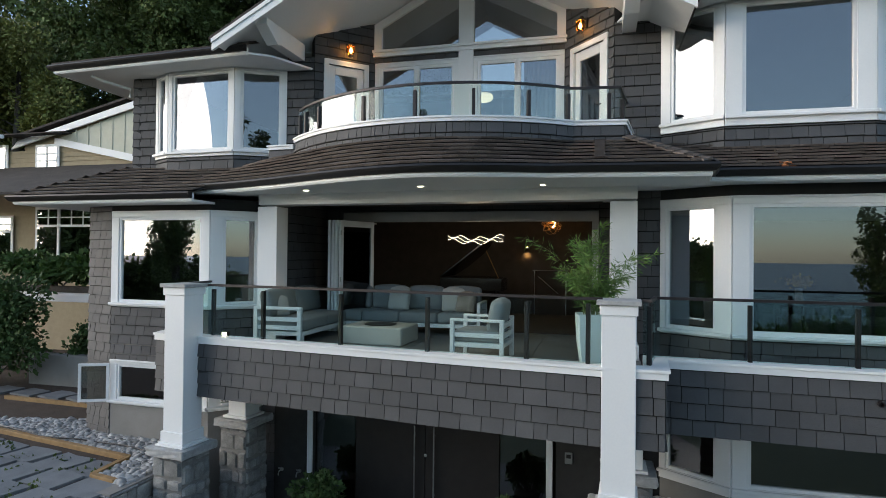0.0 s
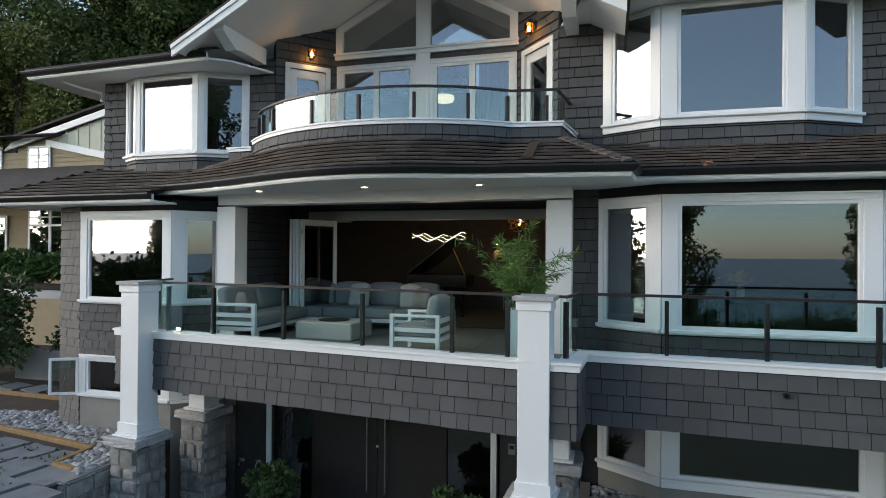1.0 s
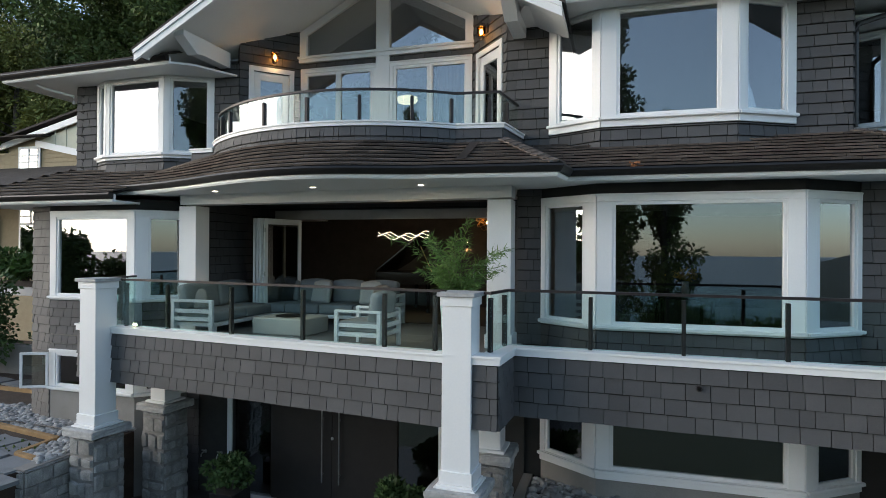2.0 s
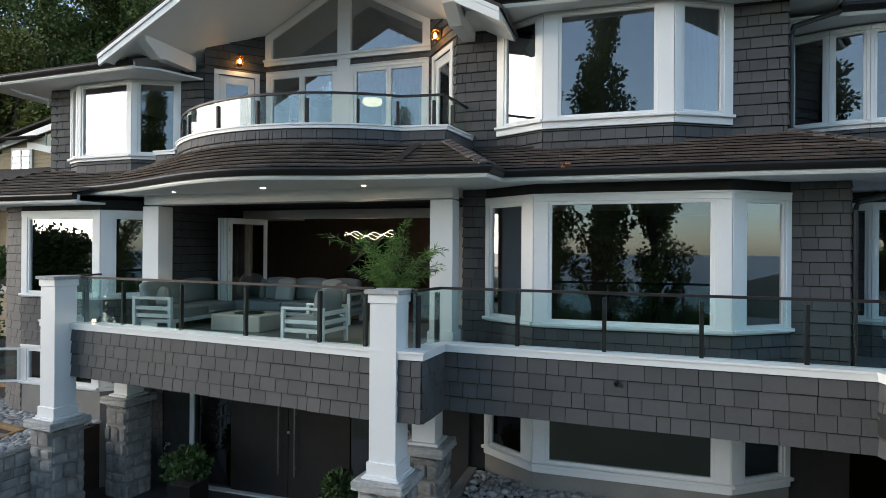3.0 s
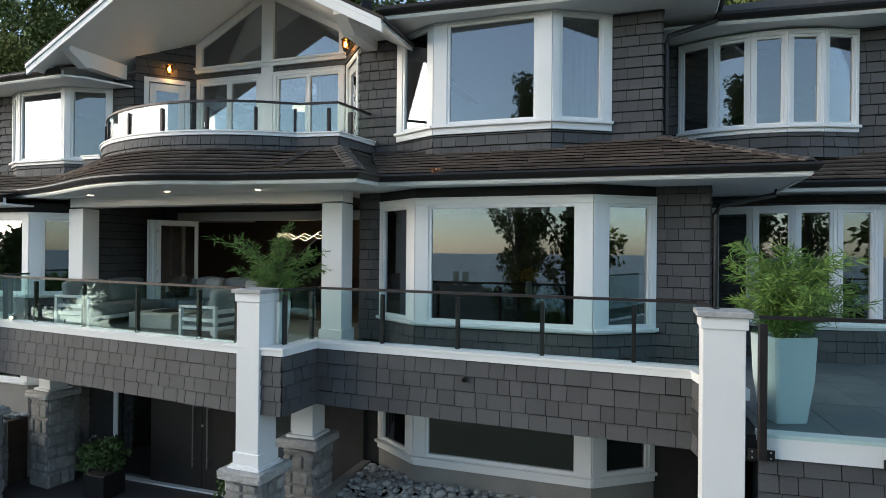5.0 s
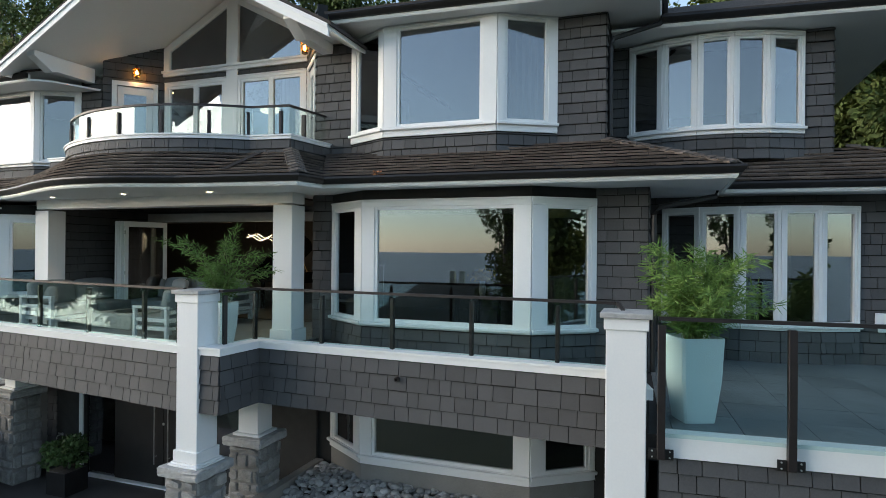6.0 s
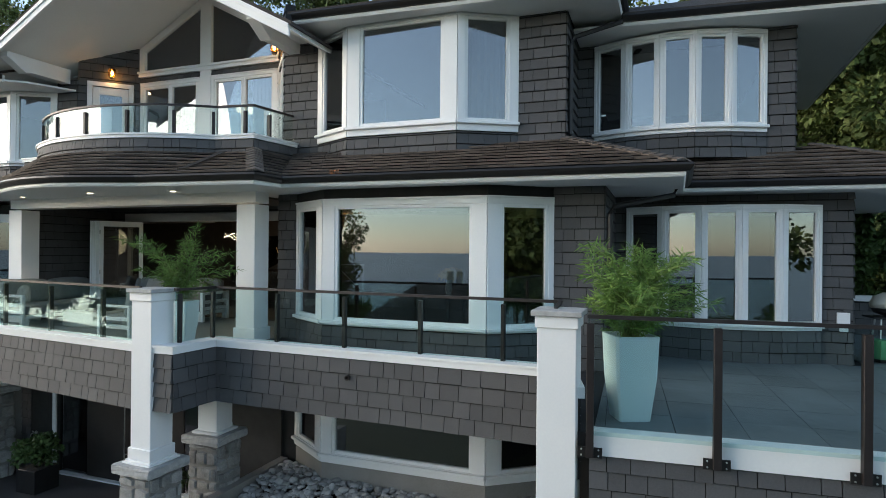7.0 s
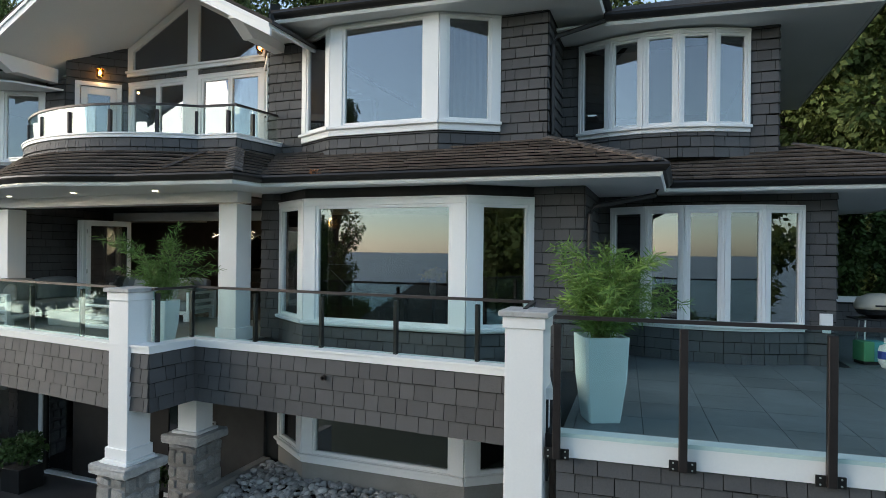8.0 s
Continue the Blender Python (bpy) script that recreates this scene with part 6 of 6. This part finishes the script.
def nquad(name, pts, y0, y1, material, label=""):
    bm = bmesh.new()
    a = [bm.verts.new((x, y0, z)) for x, z in pts]
    b = [bm.verts.new((x, y1, z)) for x, z in pts]
    bm.faces.new(a)
    bm.faces.new(b[::-1])
    for i in range(len(pts)):
        bm.faces.new((a[i], a[(i + 1) % len(pts)], b[(i + 1) % len(pts)], b[i]))
    bmesh.ops.recalc_face_normals(bm, faces=bm.faces[:])
    return part(name, bm, material, nb, label)


nquad("gable_backing", [(-20.2, 5.26), (-14.0, 5.26), (-14.0, 6.9), (-20.2, 5.5)], 0.0, 0.1, SIDING)
nquad("gable_siding", [(-18.7, 5.62), (-14.0, 4.62), (-14.0, 6.85), (-15.6, 6.5)], -0.07, -0.035, CREAM, "cream board and batten gable")
for i in range(8):
    x = -17.9 + i * 0.5
    nquad("batten", [(x, 5.45 - (x + 17.9) * 0.21), (x + 0.05, 5.45 - (x + 17.9) * 0.21), (x + 0.05, min(6.85, 5.95 + (x + 17.9) * 0.22)), (x, min(6.85, 5.95 + (x + 17.9) * 0.22))], -0.09, -0.0705, CREAM)
nquad("rake_board", [(-20.6, 5.30), (-13.6, 6.92), (-13.6, 7.16), (-20.3, 5.58)], -0.22, -0.15, WHITE)
nquad("band_board", [(-18.75, 5.42), (-14.0, 4.42), (-14.0, 4.66), (-18.75, 5.66)], -0.14, -0.095, WHITE)
bm = bmesh.new()
add_prism(bm, [(-20.45, -0.28), (-13.5, -0.28), (-13.5, 4.0), (-20.45, 4.0)], lambda x, y: 5.70 + (x + 20.45) * 0.228, lambda x, y: 5.78 + (x + 20.45) * 0.228)
part("gable_roof", bm, ROOFING, nb)
bm = bmesh.new()
for k in range(16):
    y0 = -0.7 + k * 0.3
    part("roof_course", box(-30, -18.2 + k * 0.12, y0, y0 + 0.36, 5.70 + k * 0.075, 5.74 + k * 0.075), ROOFING, nb)
bm.free()
part("gutter", box(-30, -20.3, -0.85, -0.7, 5.58, 5.70, 0.01), WHITE, nb)


def nwindow(x0, x1, z0, z1, cols, rows, top=None):
    """A white window with muntins; top: height above which the muntins stand (the whole sash without it)."""
    bm = box(x0, x1, -0.08, -0.04, z0, z1)
    w = part("window", bm, WHITE, nb)
    g = part("pane", box(x0 + 0.1, x1 - 0.1, -0.09, -0.0805, z0 + 0.1, z1 - 0.1), PALEPANE, w)
    zz = top or z0 + 0.1
    bm = bmesh.new()
    for i in range(1, cols):
        x = x0 + 0.1 + (x1 - x0 - 0.2) * i / cols
        add_box(bm, x - 0.02, x + 0.02, -0.11, -0.0905, zz, z1 - 0.1)
    for j in range(1, rows):
        z = zz + (z1 - 0.1 - zz) * j / rows
        add_box(bm, x0 + 0.1, x1 - 0.1, -0.112, -0.0905, z - 0.02, z + 0.02)
    if top:
        add_box(bm, x0 + 0.1, x1 - 0.1, -0.12, -0.0905, top - 0.06, top + 0.02)
        xm = x0 + (x1 - x0) * 0.33
        add_box(bm, xm - 0.05, xm + 0.05, -0.121, -0.0905, z0 + 0.1, z1 - 0.1)
    part("muntins", bm, WHITE, w)


PALEPANE = coated_glass("bright_neighbour_glass", (1, 1, 1), (0.5, 0.5, 0.48), 0.22)
nwindow(-19.65, -18.6, 4.30, 5.45, 2, 4)
nwindow(-19.6, -16.4, 1.1, 3.25, 6, 2, 2.6)
nwindow(-24.5, -20.6, 1.0, 2.95, 6, 2, 2.4)
nwindow(-24.5, -20.9, 3.85, 5.5, 1, 1)
bm = bmesh.new()
add_prism(bm, [(-26, -3.0), (-13.6, -3.0), (-13.6, 0.0), (-26, 0.0)], lambda x, y: 3.35 + (y + 3.0) * 0.42, lambda x, y: 3.43 + (y + 3.0) * 0.42)
part("porch_roof", bm, ROOFING, nb)
# trellis with climbers and the steps beside it
tr = thing("garden_trellis", "dark timber trellis carrying climbing plants", "trellis", pose(-14.9, 13.2, 0))
for x in (-2.2, 1.2):
    part("post", box(x - 0.06, x + 0.06, -0.06, 0.06, PATIO, 0.55), WHITE, tr)
part("beam", box(-2.8, 1.7, -0.10, 0.10, 0.55, 0.72, 0.01), BARK, tr)
part("lintel", box(-2.6, 1.3, -0.05, 0.05, 0.28, 0.549, 0.006), WHITE, tr)
shrub(-15.0, 13.2, 0.72, 5.0, 1.0, 0.95, 61, count=4200, leaf=0.11, material=leafy("climber_leaf", (0.04, 0.08, 0.02), (0.11, 0.17, 0.045)), label="climbing plants spread over the trellis", name="climber")
shrub(-15.6, 11.7, GL - 0.06, 3.6, 2.2, 2.9, 62, count=9000, leaf=0.09, label="tall dense dark green hedge by the path", name="hedge", lumps=60)
shrub(-13.3, 12.4, GL - 0.06, 0.8, 0.8, 1.6, 63, count=900, leaf=0.08, label="straggly shrub beside the garden wall")
tagged(part("garden_wall", box(-14.6, -10.6, 12.0, 12.25, PATIO, -0.95, 0.02), CONCRETE), "low grey concrete garden wall", "wall", "", "structure")

# ---- far end of the terrace: barbecue, box and gas bottle, parapet and cedar hedge ----
wall((10.2, 15.8), (13.5, 15.8), -0.3, 0.72, label="grey shingled parapet at the far end of the terrace")
tagged(part("trim", box(10.1, 13.6, 15.68, 16.0, 0.725, 0.84, 0.008), WHITE), "white cap of the far parapet", "trim", "", "structure")
tagged(part("terrace_floor", prism([(9.65, 11.55), (13.5, 11.55), (13.5, 15.8), (9.65, 15.8)], -0.3, -0.004), SLATE), "dark slate floor of the side terrace", "floor", "", "structure")
bq = thing("barbecue", "cream portable barbecue on a folding stand", "barbecue", pose(10.25, 12.35, 0, 0, 0, 8))
o = part("lid", lathe([(0.30, 0.86), (0.31, 0.92), (0.27, 1.04), (0.15, 1.11), (0.02, 1.12)], 20), surface("cream_enamel", (0.5, 0.46, 0.38), (0.58, 0.54, 0.45), 0.35), bq, "cream enamel lid", True)
o.scale = (1.25, 0.8, 1)
o = part("bowl", lathe([(0.12, 0.72), (0.26, 0.78), (0.30, 0.855)], 20), BLACK, bq)
o.scale = (1.25, 0.8, 1)
part("handle", tube([(-0.2, -0.3, 0.93), (0.2, -0.3, 0.93)], 0.015, 0.015, 6), BLACK, bq)
part("shelf", box(-0.42, 0.42, -0.2, 0.2, 0.69, 0.715, 0.005), BLACK, bq)
for sgn in (-1, 1):
    part("leg", tube([(sgn * 0.32, -0.18, 0.0), (sgn * 0.26, -0.1, 0.69)], 0.016, 0.016, 6), STEEL, bq)
    part("leg", tube([(sgn * 0.32, 0.18, 0.0), (sgn * 0.26, 0.1, 0.69)], 0.016, 0.016, 6), STEEL, bq)
gb = thing("storage_box", "green and turquoise cardboard box on the terrace", "box", pose(10.02, 12.1, 0, 0, 0, 20))
part("side", box(-0.16, 0.0, -0.14, 0.14, 0.05, 0.36, 0.004), surface("green_card", (0.10, 0.32, 0.14), (0.14, 0.40, 0.18), 0.7), gb, "green half")
part("front", box(0.002, 0.22, -0.14, 0.14, 0.05, 0.36, 0.004), surface("turquoise_card", (0.10, 0.36, 0.36), (0.14, 0.44, 0.42), 0.7), gb, "turquoise half")
part("foot", box(-0.15, 0.2, -0.12, 0.12, 0.0, 0.05), BLACK, gb)
gt = thing("gas_bottle", "white gas bottle with a blue label", "gas bottle", pose(10.2, 11.75, 0))
part("tank", lathe([(0.10, 0.0), (0.11, 0.03), (0.135, 0.06), (0.15, 0.12), (0.15, 0.26), (0.13, 0.33), (0.05, 0.37)], 20), WHITE, gt, "", True)
part("label_band", lathe([(0.1515, 0.14), (0.1515, 0.26)], 20), surface("blue_print", (0.03, 0.06, 0.30), (0.05, 0.09, 0.38), 0.5), gt, "blue label")
part("collar", lathe([(0.07, 0.38), (0.075, 0.46), (0.07, 0.46), (0.065, 0.38)], 16), WHITE, gt)
part("valve", lathe([(0.02, 0.36), (0.02, 0.43), (0.03, 0.44), (0.03, 0.46)], 10), STEEL, gt)

# ---- trees ----
hedge0 = tree("tall slim cedar of the clipped hedge", 4.6, 1.0, CEDAR, 40, True, 4200, 0.12, "cedar")
hedge0.matrix_world = pose(11.2, 17.6, -1.0)
tagged(hedge0, "", "", "cedar hedge")
for i in range(1, 6):
    copy_thing(hedge0, pose(11.2 + i * 0.72, 17.6 + 0.1 * (i % 2), -1.0, 0, 0, 67 * i))
big = tree("tall broad woodland tree behind the houses", 24.0, 12.0, WOODS, 21, False, 80000, 0.17)
big.matrix_world = pose(-26.5, 30, -3)
tagged(big, "", "", "woodland")
big2 = tree("tall yellowing woodland tree behind the houses", 20.0, 9.0, WOODS_Y, 22, False, 60000, 0.14)
big2.matrix_world = pose(-37, 27, -3)
tagged(big2, "", "", "woodland")
for x, y, s in ((-33, 35, 40), (-42, 33, 100), (-20.5, 33, 200), (-25, 40, 300), (-14, 36, 10), (16.5, 33, 80), (23, 29, 150), (11, 34, 20), (0, 38, 60), (20, 40, 250), (-48, 40, 170)):
    copy_thing(big, pose(x, y, -3 + (s % 3) * 0.4, 0, 0, s))
for x, y, s in ((-31, 25, 50), (27, 32, 220)):
    copy_thing(big2, pose(x, y, -6.0, 0, 0, s))
for x, y, s in ((16.5, 25, 120), (12.0, 27.5, 310), (21, 23, 30)):
    copy_thing(big, pose(x, y, -9.5, 0, 0, s))
yew = tree("yellow tipped conifer beyond the terrace", 9.0, 3.6, WOODS_Y, 23, True, 9000, 0.16, "conifer")
yew.matrix_world = pose(15.2, 21.5, -2)
pop = tree("tall slim leafy tree on the seaward lawn", 17.5, 4.4, WOODS, 24, True, 15000, 0.13)
pop.matrix_world = pose(-1.6, -14, -6)
tagged(pop, "", "", "seaward trees")
tall = copy_thing(pop, pose(1.3, -14.3, -5.6, 0, 0, 25))
tall.scale = (1.22, 1.22, 1.22)
for x, y, dz, s in ((4.1, -14.5, -8.5, 70), (-11.2, -13.5, -7, 140), (13.5, -15, -6.5, 200), (-24, -18, -11, 30), (-29, -16, -10, 260), (-34, -20, -12, 90)):
    copy_thing(pop, pose(x, y, dz, 0, 0, s))

shore = tree("dark rounded tree on the shore below", 9.2, 9.0, WOODS, 26, False, 11000, 0.28)
shore.matrix_world = pose(-37, -14, -6.5)
tagged(shore, "", "", "shore trees")
for x, y, s in ((-44, -17, 40), (-41, -24, 90), (-50, -21, 130), (-48, -31, 200), (-57, -28, 260), (-33, -22, 310), (-36, -33, 20), (-56, -40, 70), (-45, -8, 165), (-60, -15, 222), (22, -30, 12), (31, -34, 77), (40, -28, 133)):
    copy_thing(shore, pose(x, y, ground_height(x, y) - 0.1, 0, 0, s))

for x, y, s in ((-31, -41, 15), (-25.5, -39, 95), (-20, -42, 170), (-4.5, -40, 300), (1, -43, 60), (7, -39, 145), (13, -42, 215), (18, -38, 330), (-15, -47, 250), (-9, -48, 35), (28, -4, 110), (32, -7.5, 280)):
    copy_thing(shore, pose(x, y, ground_height(x, y) - 0.1, 0, 0, s))

# ---- house on the slope below, mirrored in the bay windows ----
low = thing("lower_house", "dark roofed house on the slope below with two chimneys", "house", pose(-11.5, -33, ground_height(-11.5, -33) - 1.0))
part("body", box(-6.2, 6.2, -4.2, 4.2, 0.0, 7.4, 0.01), SIDING, low, "tan sided walls")
bm = bmesh.new()
e = [bm.verts.new(c) for c in ((-7, -5, 7.3), (7, -5, 7.3), (7, 5, 7.3), (-7, 5, 7.3))]
g = [bm.verts.new(c) for c in ((-2.6, 0, 10.9), (2.6, 0, 10.9))]
for q in ((e[0], e[1], g[1], g[0]), (e[1], e[2], g[1]), (e[2], e[3], g[0], g[1]), (e[3], e[0], g[0]), (e[3], e[2], e[1], e[0])):
    bm.faces.new(q)
part("roof", bm, SHAKE, low, "weathered shake hip roof")
for x in (0.2, 1.1):
    part("chimney", box(x, x + 0.45, -0.25, 0.25, 10.4, 12.0, 0.02), CREAM, low)
for x in (-4.4, -1.2, 2.0):
    part("window", box(x, x + 1.8, 4.19, 4.26, 4.6, 6.0, 0.01), CREAM, low)

for w in late_work:
    w()
